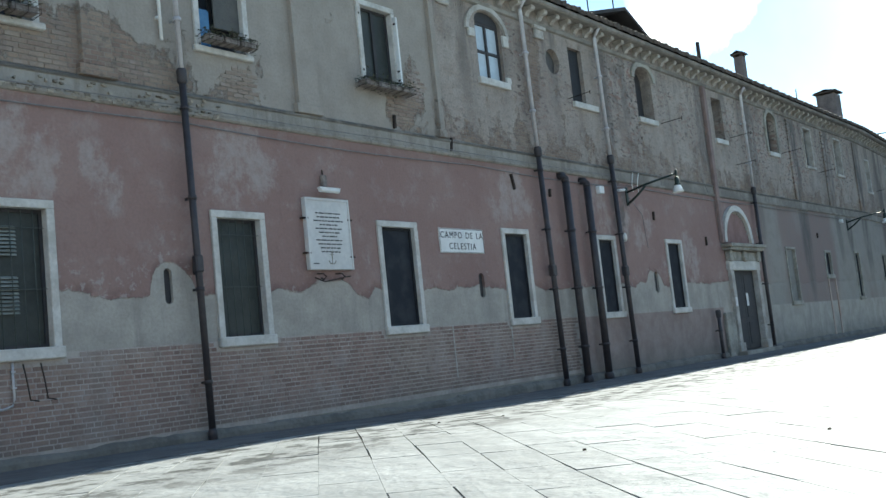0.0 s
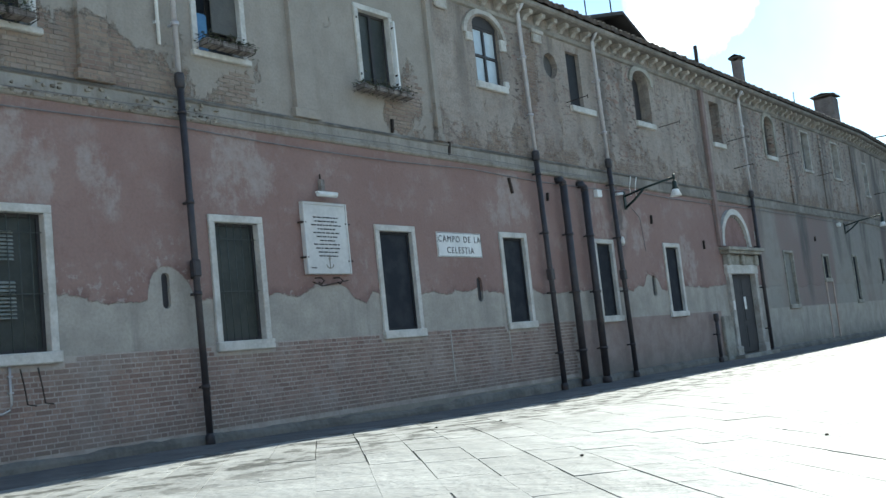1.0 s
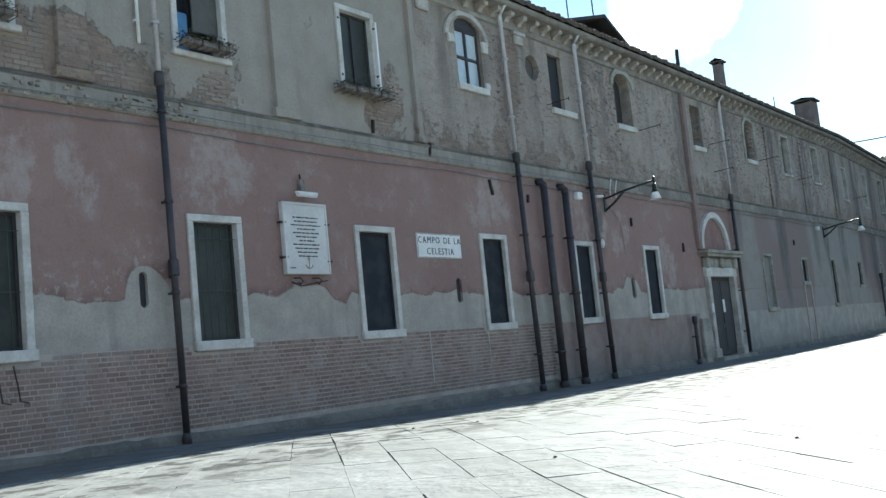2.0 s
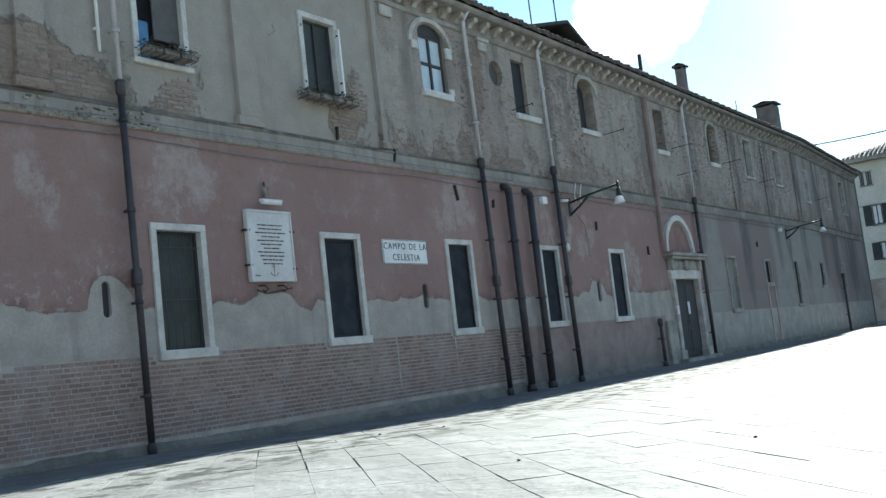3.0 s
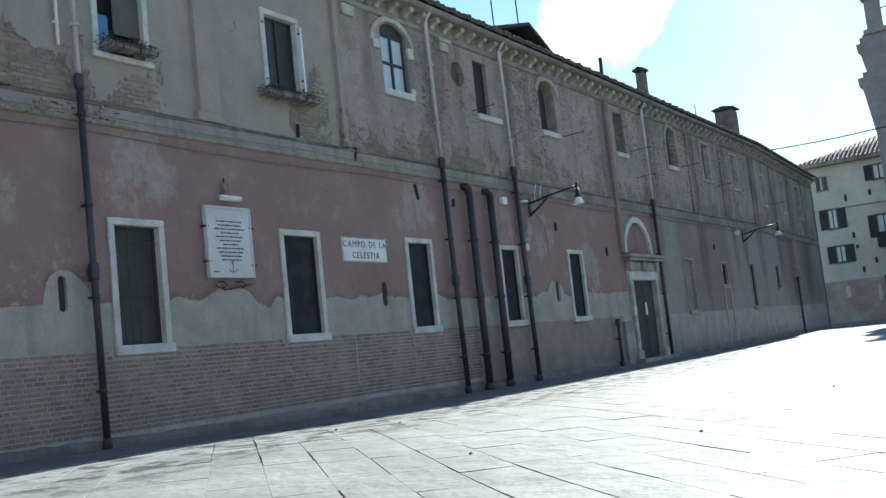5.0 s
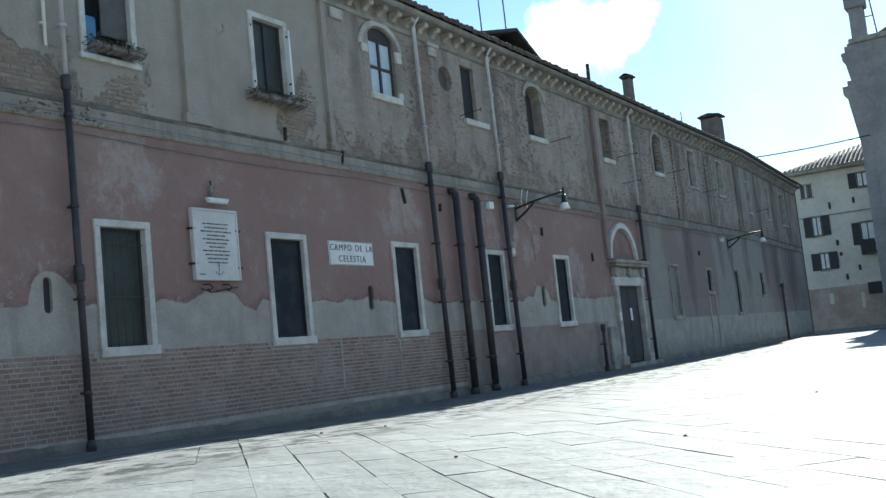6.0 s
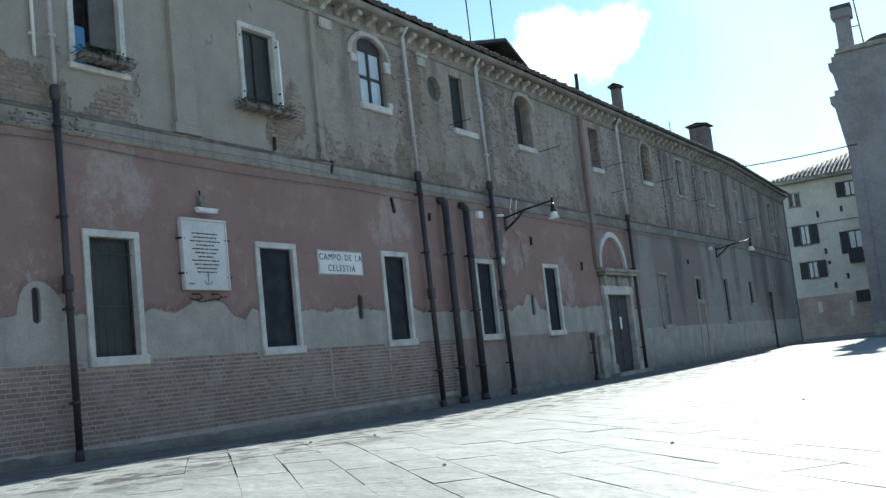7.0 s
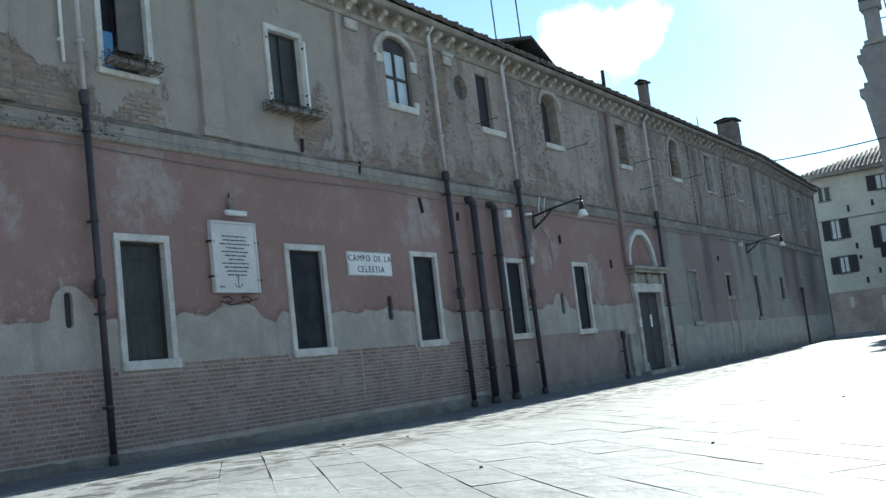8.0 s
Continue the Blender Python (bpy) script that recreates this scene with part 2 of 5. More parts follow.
        for at, up, wide, high in ((5.9, 4.9, 1.4, 0.5), (7.35, 4.75, 0.6, 0.35), (12.8, 5.35, 0.28, 0.5), (12.35, 4.8, 0.4, 0.3), (16.5, 6.3, 0.5, 1.1)):
            open_n = g.math("ADD", open_n, g.spot(x, z, at, up, wide * 1.25, high * 1.25, 0.13))
        opened = g.ramp(g.math("SUBTRACT", open_n, thr), 0.0, g.mix(old, (0.06,) * 3, (0.075,) * 3))
        opened = g.math("MULTIPLY", opened, g.ramp(z, 4.42, 4.47))
        warm = g.mix(g.ramp(big, 0.3, 0.7), (0.33, 0.278, 0.236), (0.43, 0.37, 0.318))
        warm = g.mix(g.ramp(streak, 0.5, 0.75, 0, 0.35), warm, (0.17, 0.145, 0.125))
        warm = g.mix(g.ramp(g.noise(1.5, 6, 0.66), 0.48, 0.7, 0, 0.6), warm, (0.19, 0.16, 0.14))
        # bad stretches: pits, loose bricks and soot beside the pipes and low down
        bad = g.math("MULTIPLY", g.ramp(g.math("ADD", z, mid), 5.2, 6.0, 0.35, 0), 1.0)
        for at, up, wide, high, much in ((15.95, 6.4, 0.4, 1.1, 1.0), (16.75, 6.3, 0.4, 1.3, 1.0), (16.55, 6.2, 0.8, 1.7, 0.7), (17.5, 5.9, 1.0, 1.2, 0.5), (20.4, 6.2, 1.5, 1.9, 1.0), (23.8, 6.5, 2.0, 1.5, 0.6), (28.2, 6.3, 2.4, 1.8, 1.0), (32.0, 6.2, 2.4, 1.8, 0.9), (36.5, 6.2, 3.0, 1.8, 0.9)):
            bad = g.math("MAXIMUM", bad, g.spot(x, z, at, up, wide, high, much))
        bad = g.math("MULTIPLY", bad, g.ramp(g.noise(0.85, 4, 0.6, twist=0.5), 0.38, 0.54, 0.15, 1.15))
        pits = g.ramp(g.noise(1.0, 5, 0.62, at=g.scaled((5.5, 5.5, 13.0))), 0.54, 0.6)
        warm = g.mix(g.math("MULTIPLY", pits, g.math("ADD", 0.14, g.math("MULTIPLY", bad, 0.95), True)), warm, (0.07, 0.055, 0.045))
        reds = g.ramp(g.noise(1.0, 4, 0.6, at=g.scaled((4.0, 4.0, 9.0)), twist=0.3), 0.53, 0.6)
        warm = g.mix(g.math("MULTIPLY", reds, g.math("MULTIPLY", bad, 0.8)), warm, (0.29, 0.17, 0.13))
        dark = g.spot(x, z, 20.5, 6.3, 1.2, 1.8, 0.5)
        warm = g.mix(g.math("MULTIPLY", dark, g.ramp(g.noise(2.4, 6, 0.7), 0.4, 0.6)), warm, (0.1, 0.08, 0.07))
        ruddy = g.ramp(g.noise(0.5, 5, 0.6, at=g.scaled((1, 1, 0.6))), 0.52, 0.68, 0, 0.4)
        warm = g.mix(ruddy, warm, g.mix(g.noise(6, 5, 0.7), (0.12, 0.085, 0.075), (0.33, 0.235, 0.2)))
        soot = g.math("MULTIPLY", g.ramp(g.noise(1.0, 6, 0.72, at=g.scaled((2.6, 2.6, 0.8))), 0.5, 0.64), g.ramp(g.math("ADD", z, mid), 5.6, 7.6, 0.0, 0.45))
        warm = g.mix(soot, warm, (0.1, 0.085, 0.075))
        col = g.mix(old, g.mix(0.5, grey, (0.295, 0.25, 0.208)), warm)
        col = g.mix(g.math("MULTIPLY", old, g.ramp(mid, 0.48, 0.62, 0.0, 0.34)), col, brick.outputs[0])
        drips = g.math("MULTIPLY", g.ramp(g.noise(1.0, 5, 0.6, at=g.scaled((1.3, 1.3, 0.16))), 0.5, 0.64), g.ramp(z, 4.6, 7.0, 0.25, 0.6))
        col = g.mix(g.math("MULTIPLY", old, drips), col, (0.115, 0.1, 0.088))
        runs = g.spot(x, z, 19.55, 5.9, 0.3, 2.4, 0.75)
        for at, wide, much in ((24.75, 0.35, 0.8), (28.4, 0.4, 0.7), (32.1, 0.45, 1.0), (35.6, 0.5, 0.9), (39.3, 0.55, 1.0), (43.0, 0.6, 0.8), (46.6, 0.8, 0.9), (50.0, 1.0, 0.9)):
            runs = g.math("MAXIMUM", runs, g.spot(x, z, at, 5.9, wide, 2.6, much))
        runs = g.math("MULTIPLY", runs, g.ramp(g.noise(1.0, 6, 0.68, at=g.scaled((2.4, 2.4, 0.6))), 0.38, 0.58, 0.1, 0.9))
        col = g.mix(runs, col, (0.09, 0.08, 0.074))
        bricks = g.mix(g.ramp(mid, 0.4, 0.7, 0, 0.6), brick.outputs[0], (0.27, 0.225, 0.175))
        bricks = g.mix(g.ramp(g.noise(9, 4, 0.7), 0.52, 0.66, 0, 0.7), bricks, (0.1, 0.08, 0.065))
        col = g.mix(g.math("MULTIPLY", opened, 0.85), col, bricks)
        height = g.math("ADD", g.math("MULTIPLY", fine, 0.3), g.math("MULTIPLY", opened, g.math("MULTIPLY", brick.outputs[1], -0.6)))
        height = g.math("SUBTRACT", height, g.math("MULTIPLY", opened, 0.4))
    col = g.mix(g.ramp(fine, 0.35, 0.72, 0, 0.2 if part_of == "lower" else g.mix(old, (0.2,) * 3, (0.4,) * 3)), col, (0.12, 0.11, 0.1))
    return g.finish(col, 0.92, height, 0.02)


M_LOW, M_UP = facade_material("lower"), facade_material("upper")
M_STONE = simple("white_stone", (0.62, 0.6, 0.56), (0.42, 0.4, 0.36), 2.5, 0.75, depth=0.006)
M_STONE_OLD = simple("weathered_stone", (0.38, 0.36, 0.31), (0.2, 0.185, 0.155), 2.2, 0.85, depth=0.012)


def trim_material():
    """Mouldings of the wall's grey render, shadow and dirt painted along their upper edges."""
    g = Graph("stained_trim")
    drip = g.noise(1.0, 6, 0.7, at=g.scaled((5.0, 5.0, 0.8)))
    col = g.mix(g.ramp(g.noise(2.0, 6, 0.7), 0.35, 0.65), (0.35, 0.325, 0.288), (0.27, 0.248, 0.215))
    col = g.mix(g.ramp(drip, 0.47, 0.67, 0, 0.5), col, (0.15, 0.132, 0.112))
    x, _, z = g.axes()
    # far stretch darkened in colour against light bounced up from below
    far_dimming = g.math("MULTIPLY", g.ramp(x, 14.0, 22.0, 0.0, 0.75), g.ramp(g.noise(1.3, 6, 0.7), 0.36, 0.6, 0.2, 1.0))
    col = g.mix(far_dimming, col, (0.15, 0.132, 0.115))
    # dark line paints the top edge's shadow, with some dirt
    ledge_shade = g.math("MULTIPLY", g.ramp(z, 4.425, 4.45), g.ramp(z, 4.5, 4.49))
    col = g.mix(g.math("MULTIPLY", ledge_shade, g.ramp(g.noise(1.7, 5, 0.6), 0.35, 0.6, 0.35, 0.9)), col, (0.075, 0.07, 0.064))
    return g.finish(col, 0.92, g.noise(9, 6, 0.7), 0.03)


M_TRIM = trim_material()
M_STONE_MID = simple("greyed_stone", (0.5, 0.47, 0.43), (0.3, 0.275, 0.24), 3.0, 0.85, depth=0.01)
M_MARBLE = simple("marble", (0.62, 0.61, 0.585), (0.5, 0.49, 0.475), 1.6, 0.5, depth=0.001)
def brick_material(name, dark, pale):
    """Old soft brick, each one its own tone, bleached in patches by salt."""
    g = Graph(name)
    each = g.math("FRACT", g.math("ADD", g.rand, g.island))
    tone = g.mix(each, dark, pale)
    tone = g.mix(g.ramp(g.noise(30, 4), 0.35, 0.7, 0, 0.4), tone, (0.16, 0.1, 0.085))
    tone = g.mix(g.ramp(g.noise(0.7, 4, 0.6), 0.42, 0.62, 0, 0.4), tone, g.mix(each, (0.21, 0.175, 0.145), (0.3, 0.26, 0.22)))
    salt = g.ramp(g.noise(1.3, 7, 0.7), 0.5, 0.64, 0, 0.5)
    damp = g.ramp(g.math("ADD", g.axes()[2], g.math("MULTIPLY", g.noise(2.0, 5), 0.4)), 0.4, 0.85, 0.45, 0)
    col = g.mix(damp, g.mix(salt, tone, (0.36, 0.31, 0.285)), (0.17, 0.145, 0.125))
    run = g.noise(1.0, 6, 0.7, at=g.scaled((3.5, 3.5, 0.45)))
    col = g.mix(g.ramp(run, 0.48, 0.66, 0, 0.4), col, (0.17, 0.135, 0.12))
    return g.finish(col, 0.92, g.noise(40, 5), 0.006)


M_BRICK = brick_material("red_brick", (0.215, 0.14, 0.118), (0.345, 0.245, 0.205))
M_OCHRE_BRICK = brick_material("ochre_brick", (0.25, 0.185, 0.145), (0.34, 0.275, 0.215))
M_MORTAR = simple("mortar", (0.44, 0.39, 0.35), (0.31, 0.27, 0.24), 3.0, 0.95, depth=0.008)
M_IRON = simple("dark_iron_pipe", (0.042, 0.038, 0.043), (0.064, 0.057, 0.057), 5.0, 0.55, 0.3, 0.002)
M_ZINC = simple("grey_zinc_pipe", (0.56, 0.55, 0.56), (0.43, 0.41, 0.42), 3.0, 0.5, 0.35, 0.002)
M_RUST = simple("rusty_iron", (0.03, 0.024, 0.022), (0.06, 0.042, 0.034), 12.0, 0.85, 0.3, 0.003)
# old wood; the same near-black also paints shade inside openings
M_WOOD_AND_SHADE = simple("old_wood_and_opening_shade", (0.034, 0.033, 0.036), (0.048, 0.044, 0.045), 4.0, 0.75, depth=0.003)
M_SHUTTER = simple("grey_shutter_paint", (0.17, 0.165, 0.15), (0.22, 0.21, 0.19), 3.0, 0.75, depth=0.003)
M_LOUVRE = simple("dusty_blind", (0.062, 0.076, 0.068), (0.042, 0.052, 0.047), 6.0, 0.7, depth=0.002)
M_SLAT = simple("pale_blind_slat", (0.26, 0.28, 0.26), (0.17, 0.19, 0.175), 6.0, 0.7, depth=0.002)
M_TILE = simple("roof_tile", (0.1, 0.075, 0.06), (0.06, 0.05, 0.043), 3.0, 0.9, depth=0.01, spread=0.15)
M_INK = simple("letter_black", (0.03, 0.03, 0.032), (0.06, 0.06, 0.06), 20, 0.7, depth=0.001)
M_WHITE = simple("white_paint", (0.78, 0.78, 0.76), (0.66, 0.66, 0.64), 2.0, 0.7, depth=0.002)
M_ENAMEL = simple("lamp_white_enamel", (0.85, 0.85, 0.83), (0.75, 0.75, 0.74), 4.0, 0.3, depth=0.001)
M_GREEN = simple("lamp_green_paint", (0.015, 0.028, 0.024), (0.025, 0.04, 0.033), 8.0, 0.5, 0.2, 0.001)
M_LEAF = simple("flower_box_leaves", (0.06, 0.075, 0.045), (0.15, 0.155, 0.1), 18.0, 0.7, depth=0.003, spread=0.3)
M_SOIL = simple("soil", (0.04, 0.03, 0.022), (0.07, 0.055, 0.04), 20.0, 0.95, depth=0.01)
M_CLAY = simple("old_clay_pot", (0.13, 0.11, 0.1), (0.3, 0.26, 0.23), 9.0, 0.85, depth=0.004)
M_CABLE = simple("grey_cable", (0.16, 0.15, 0.15), (0.24, 0.22, 0.21), 8.0, 0.7, depth=0.001)
M_FAR = simple("pale_far_render", (0.72, 0.67, 0.58), (0.56, 0.52, 0.44), 0.5, 0.9, depth=0.02)
M_FAR_BRICK = simple("far_brick_foot", (0.36, 0.26, 0.22), (0.5, 0.42, 0.36), 0.8, 0.92, depth=0.03)
# near-black colour paints the dormer's backlit, shaded look
M_DORMER = simple("dormer_backlit_dark", (0.05, 0.045, 0.045), (0.03, 0.028, 0.028), 3.0, 0.9)
M_CHURCH = simple("church_dark_render", (0.3, 0.275, 0.27), (0.2, 0.185, 0.19), 0.5, 0.9, depth=0.03)
M_PLAIN = simple("campo_plain_render", (0.5, 0.42, 0.34), (0.42, 0.35, 0.29), 0.3, 0.9, depth=0.02)
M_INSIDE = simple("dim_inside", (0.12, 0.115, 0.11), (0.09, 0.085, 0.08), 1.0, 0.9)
M_BLUE = simple("reflected_sky_blue", (0.08, 0.2, 0.36), (0.12, 0.27, 0.44), 5.0, 0.8)


def paving_material():
    g = Graph("trachyte_paving")
    n1, n2 = g.noise(0.7, 5), g.noise(14, 5)
    col = g.mix(g.ramp(n1, 0.35, 0.65), (0.238, 0.247, 0.242), (0.315, 0.325, 0.318))
    col = g.mix(g.ramp(n2, 0.35, 0.7, 0, 0.45), col, (0.2, 0.2, 0.195))
    both = g.math("FRACT", g.math("ADD", g.rand, g.island))
    col = g.mix(1.0, col, g.mix(both, (0.93,) * 3, (1.06,) * 3), "MULTIPLY")
    # dark matt blotches, thickest along the foot of the wall
    y = g.axes()[1]
    blotch = g.noise(2.6, 6, 0.62, at=g.scaled((1.0, 1.35, 1.0)))
    foot = g.ramp(y, -4.8, -3.0)
    col = g.mix(g.math("MULTIPLY", g.ramp(blotch, 0.51, 0.57), g.math("MULTIPLY", foot, 0.85)), col, (0.07, 0.07, 0.066))
    col = g.mix(g.math("MULTIPLY", g.ramp(blotch, 0.42, 0.55), g.math("MULTIPLY", foot, 0.4)), col, (0.14, 0.14, 0.132))
    col = g.mix(g.ramp(g.noise(4.5, 6, 0.7), 0.6, 0.7, 0, 0.4), col, (0.15, 0.15, 0.145))
    blotched = g.math("MULTIPLY", g.ramp(blotch, 0.5, 0.56), foot)
    g.put(g.bsdf.inputs["Specular IOR Level"], g.ramp(blotched, 0.0, 1.0, 0.3, 0.02))
    wave = g.noise(2.6, 4, 0.55)
    return g.finish(col, 0.75, g.math("ADD", wave, g.math("MULTIPLY", n2, 0.2)), 0.05)


M_PAVE = paving_material()
M_BORDER = simple("shade_dark_border_stone", (0.15, 0.15, 0.15), (0.085, 0.086, 0.088), 2.0, 0.8, depth=0.01, spread=0.12)
M_JOINT = simple("paving_joint_dirt", (0.03, 0.028, 0.025), (0.11, 0.105, 0.095), 1.1, 0.95, depth=0.006)


def glass_material():
    g = Graph("old_window_glass")
    g.bsdf.inputs["Specular IOR Level"].default_value = 0.03
    return g.finish(g.mix(g.ramp(g.noise(3.0, 4), 0.4, 0.7), (0.03, 0.033, 0.04), (0.046, 0.05, 0.056)), 0.6, g.noise(1.5, 2), 0.004)


M_GLASS = glass_material()
# dark sashes, and the painted darkness of one deep opening
M_SASH_AND_SHADE = simple("sash_paint_and_opening_shade", (0.012, 0.0135, 0.017), (0.018, 0.02, 0.024), 5.0, 0.8)
M_DIM = simple("dim_old_boards", (0.085, 0.082, 0.078), (0.12, 0.115, 0.105), 4.0, 0.85)
M_DUSTY = simple("dusty_screen", (0.02, 0.025, 0.022), (0.044, 0.05, 0.043), 1.6, 0.6, depth=0.002)
# pale blue-grey pane colour stands in for bright sky reflected in glass
M_BRIGHT_PANE = simple("sky_reflection_pane", (0.5, 0.57, 0.6), (0.4, 0.46, 0.5), 1.5, 0.25, depth=0.001)
M_PLINTH = simple("damp_foot_stone", (0.2, 0.185, 0.16), (0.11, 0.102, 0.088), 1.8, 0.85, depth=0.015)

# ---- openings of the long wall: x0, x1, z0, z1 of each hole ----
LOW = [(4.65, 6.00, 1.36, 2.89), (8.36, 9.10, 1.34, 2.90), (11.57, 12.36, 1.34, 2.90), (14.95, 15.67, 1.34, 2.90), (18.42, 19.10, 1.34, 2.88),
       (21.74, 22.46, 1.34, 2.88), (29.98, 30.74, 1.32, 2.9), (33.76, 34.3, 2.11, 2.85), (37.22, 37.72, 1.33, 2.89), (41.3, 41.85, 2.0, 2.88), (46.0, 46.5, 1.92, 2.92)]
DOOR = (25.45, 27.15, 0.1, 2.24)
SLOTS = [(7.5, 7.62, 1.79, 2.23), (14.04, 14.2, 1.74, 2.17), (20.88, 21.08, 1.72, 2.2)]
UP = [(5.075, 5.975, 5.00, 6.43), (8.34, 9.1, 5.165, 6.44), (11.57, 12.32, 5.21, 6.46), (14.77, 15.6, 5.78, 7.1), (18.12, 18.68, 5.79, 6.98), (21.14, 22.0, 5.84, 7.14),
      (25.68, 26.36, 5.82, 6.98), (29.75, 30.55, 5.86, 7.14), (33.2, 33.96, 5.72, 7.0), (36.5, 37.28, 5.7, 6.98), (40.65, 41.2, 5.35, 6.6), (44.75, 45.3, 5.35, 6.75), (48.3, 49.3, 5.35, 6.85)]
OCULUS = (17.45, 6.54, 0.27)
BEND, TILT = 39.5, 0.055   # past BEND the wall turns away a little
X_NEAR, X_FAR = -9.0, 53.0


def off(x):
    """How far back the wall's face stands at x."""
    return max(0.0, x - BEND) * TILT


def pierced(name, x0, x1, z0, z1, holes, material, label):
    """A thick wall with real openings: faces, backs and the sides of each opening."""
    bm = bmesh.new()
    xs = sorted({x0, x1, *[v for h in holes for v in h[:2] if x0 < v < x1], *([BEND] if x0 < BEND < x1 else [])})
    zs = sorted({z0, z1, *[v for h in holes for v in h[2:] if z0 < v < z1]})
    cache = {}

    def vert(i, j, y):
        key = (i, j, y)
        if key not in cache:
            cache[key] = bm.verts.new((xs[i], y + off(xs[i]), zs[j]))
        return cache[key]

    def solid(i, j):
        if not (0 <= i < len(xs) - 1 and 0 <= j < len(zs) - 1):
            return False
        cx, cz = (xs[i] + xs[i + 1]) / 2, (zs[j] + zs[j + 1]) / 2
        return not any(a < cx < b and c < cz < d for a, b, c, d in holes)

    for i in range(len(xs) - 1):
        for j in range(len(zs) - 1):
            if not solid(i, j):
                continue
            for y in (0.0, 0.45):
                bm.faces.new((vert(i, j, y), vert(i + 1, j, y), vert(i + 1, j + 1, y), vert(i, j + 1, y)))
            for di, dj, e in ((-1, 0, ((i, j), (i, j + 1))), (1, 0, ((i + 1, j), (i + 1, j + 1))), (0, -1, ((i, j), (i + 1, j))), (0, 1, ((i, j + 1), (i + 1, j + 1)))):
                if not solid(i + di, j + dj):
                    a, b = e
                    bm.faces.new((vert(*a, 0.0), vert(*b, 0.0), vert(*b, 0.45), vert(*a, 0.45)))
    return made(name, bm, material, label, "wall", kind="structure")


wall_low = pierced("wall_north_lower", X_NEAR, X_FAR, -0.3, 4.2, LOW + [DOOR] + SLOTS, M_LOW, "worn red and grey rendered wall of a long old building")
cx, cz, cr = OCULUS
wall_up = pierced("wall_north_upper", X_NEAR, X_FAR, 4.2, 7.62, UP + [(cx - cr, cx + cr, cz - cr, cz + cr)], M_UP, "grey and bare brick upper wall of the long old building")


def fill_corners(outline, rect, name):
    """Closes a square hole round a curved opening with a piece of the wall."""
    x0, x1, z0, z1 = rect
    bm = bmesh.new()
    n = len(outline)
    front = [bm.verts.new((x, off(x), z)) for x, z in outline]
    back = [bm.verts.new((x, off(x) + 0.45, z)) for x, z in outline]
    mx, mz = (x0 + x1) / 2, sum(z for _, z in outline) / n

    def outer(x, z, y):
        dx, dz = x - mx, z - mz
        k = min((x1 - mx if dx > 0 else x0 - mx) / dx if abs(dx) > 1e-6 else 99, (z1 - mz if dz > 0 else z0 - mz) / dz if abs(dz) > 1e-6 else 99)
        return bm.verts.new((mx + dx * k, off(mx) + y, mz + dz * k))

    of = [outer(x, z, 0.0) for x, z in outline]
    for k in range(n - 1):
        bm.faces.new((front[k], front[k + 1], of[k + 1], of[k]))
        bm.faces.new((front[k], front[k + 1], back[k + 1], back[k]))
    part(name, bm, M_UP, wall_up)


fill_corners(arc(cx, cz, cr - 0.003, cr - 0.003, 0, 360, 32), (cx - cr, cx + cr, cz - cr, cz + cr), "oculus_reveal")


def spandrels(rect, rise, name):
    """The two wall corners over an arched opening."""
    x0, x1, z0, z1 = rect
    mx, rx = (x0 + x1) / 2, (x1 - x0) / 2
    for a0, a1, xc in ((90, 180, x0), (90, 0, x1)):
        bm = bmesh.new()
        y = off(mx)
        prism(bm, [(xc, z1)] + arc(mx, z1 - rise, rx, rise, a0, a1, 8), y + 0.002, y + 0.43)
        part(name, bm, M_UP, wall_up)


for k, rise in ((3, 0.22), (5, 0.35), (7, 0.35)):
    spandrels(UP[k], rise, "arch_corner")

def slot_corners(rect):
    x0, x1, z0, z1 = rect
    r = (x1 - x0) / 2
    for xc, zc, a0, a1, zm in ((x0, z1, 90, 180, z1 - r), (x1, z1, 90, 0, z1 - r), (x0, z0, 180, 270, z0 + r), (x1, z0, 360, 270, z0 + r)):
        bm = bmesh.new()
        prism(bm, [(xc, zc)] + arc(x0 + r, zm, r, r, a0, a1, 6), 0.002, 0.3)
        part("slit_corner", bm, M_LOW, wall_low)


for rect in SLOTS:
    slot_corners(rect)

# ---- string course, eaves cornice and roof ----
def along(bm, profile, x0, x1):
    """A moulding of (y, z) profile that follows the wall from x0 to x1."""
    xs = [x0] + ([BEND] if x0 < BEND < x1 else []) + [x1]
    rings = [[bm.verts.new((x, y + off(x), z)) for y, z in profile] for x in xs]
    n = len(profile)
    for a, b in zip(rings, rings[1:]):
        for k in range(n):
            bm.faces.new((a[k], a[(k + 1) % n], b[(k + 1) % n], b[k]))
    bm.faces.new(rings[0])
    bm.faces.new(rings[-1][::-1])


bm = bmesh.new()
along(bm, [(0.0, 4.262), (-0.018, 4.264), (-0.02, 4.43), (-0.045, 4.445), (-0.045, 4.47), (0.0, 4.5)], X_NEAR, X_FAR)
made("string_course_trim", bm, M_TRIM, "weathered stone string course between the storeys", "string course", kind="structure")
bm = bmesh.new()
along(bm, [(0.0, 4.185), (-0.03, 4.19), (-0.05, 4.215), (-0.05, 4.25), (0.0, 4.26)], X_NEAR, X_FAR)
made("fillet_trim", bm, M_TRIM, "pale stone fillet under the string course", "fillet", kind="structure")
rnd = random.Random(17)
bm = bmesh.new()
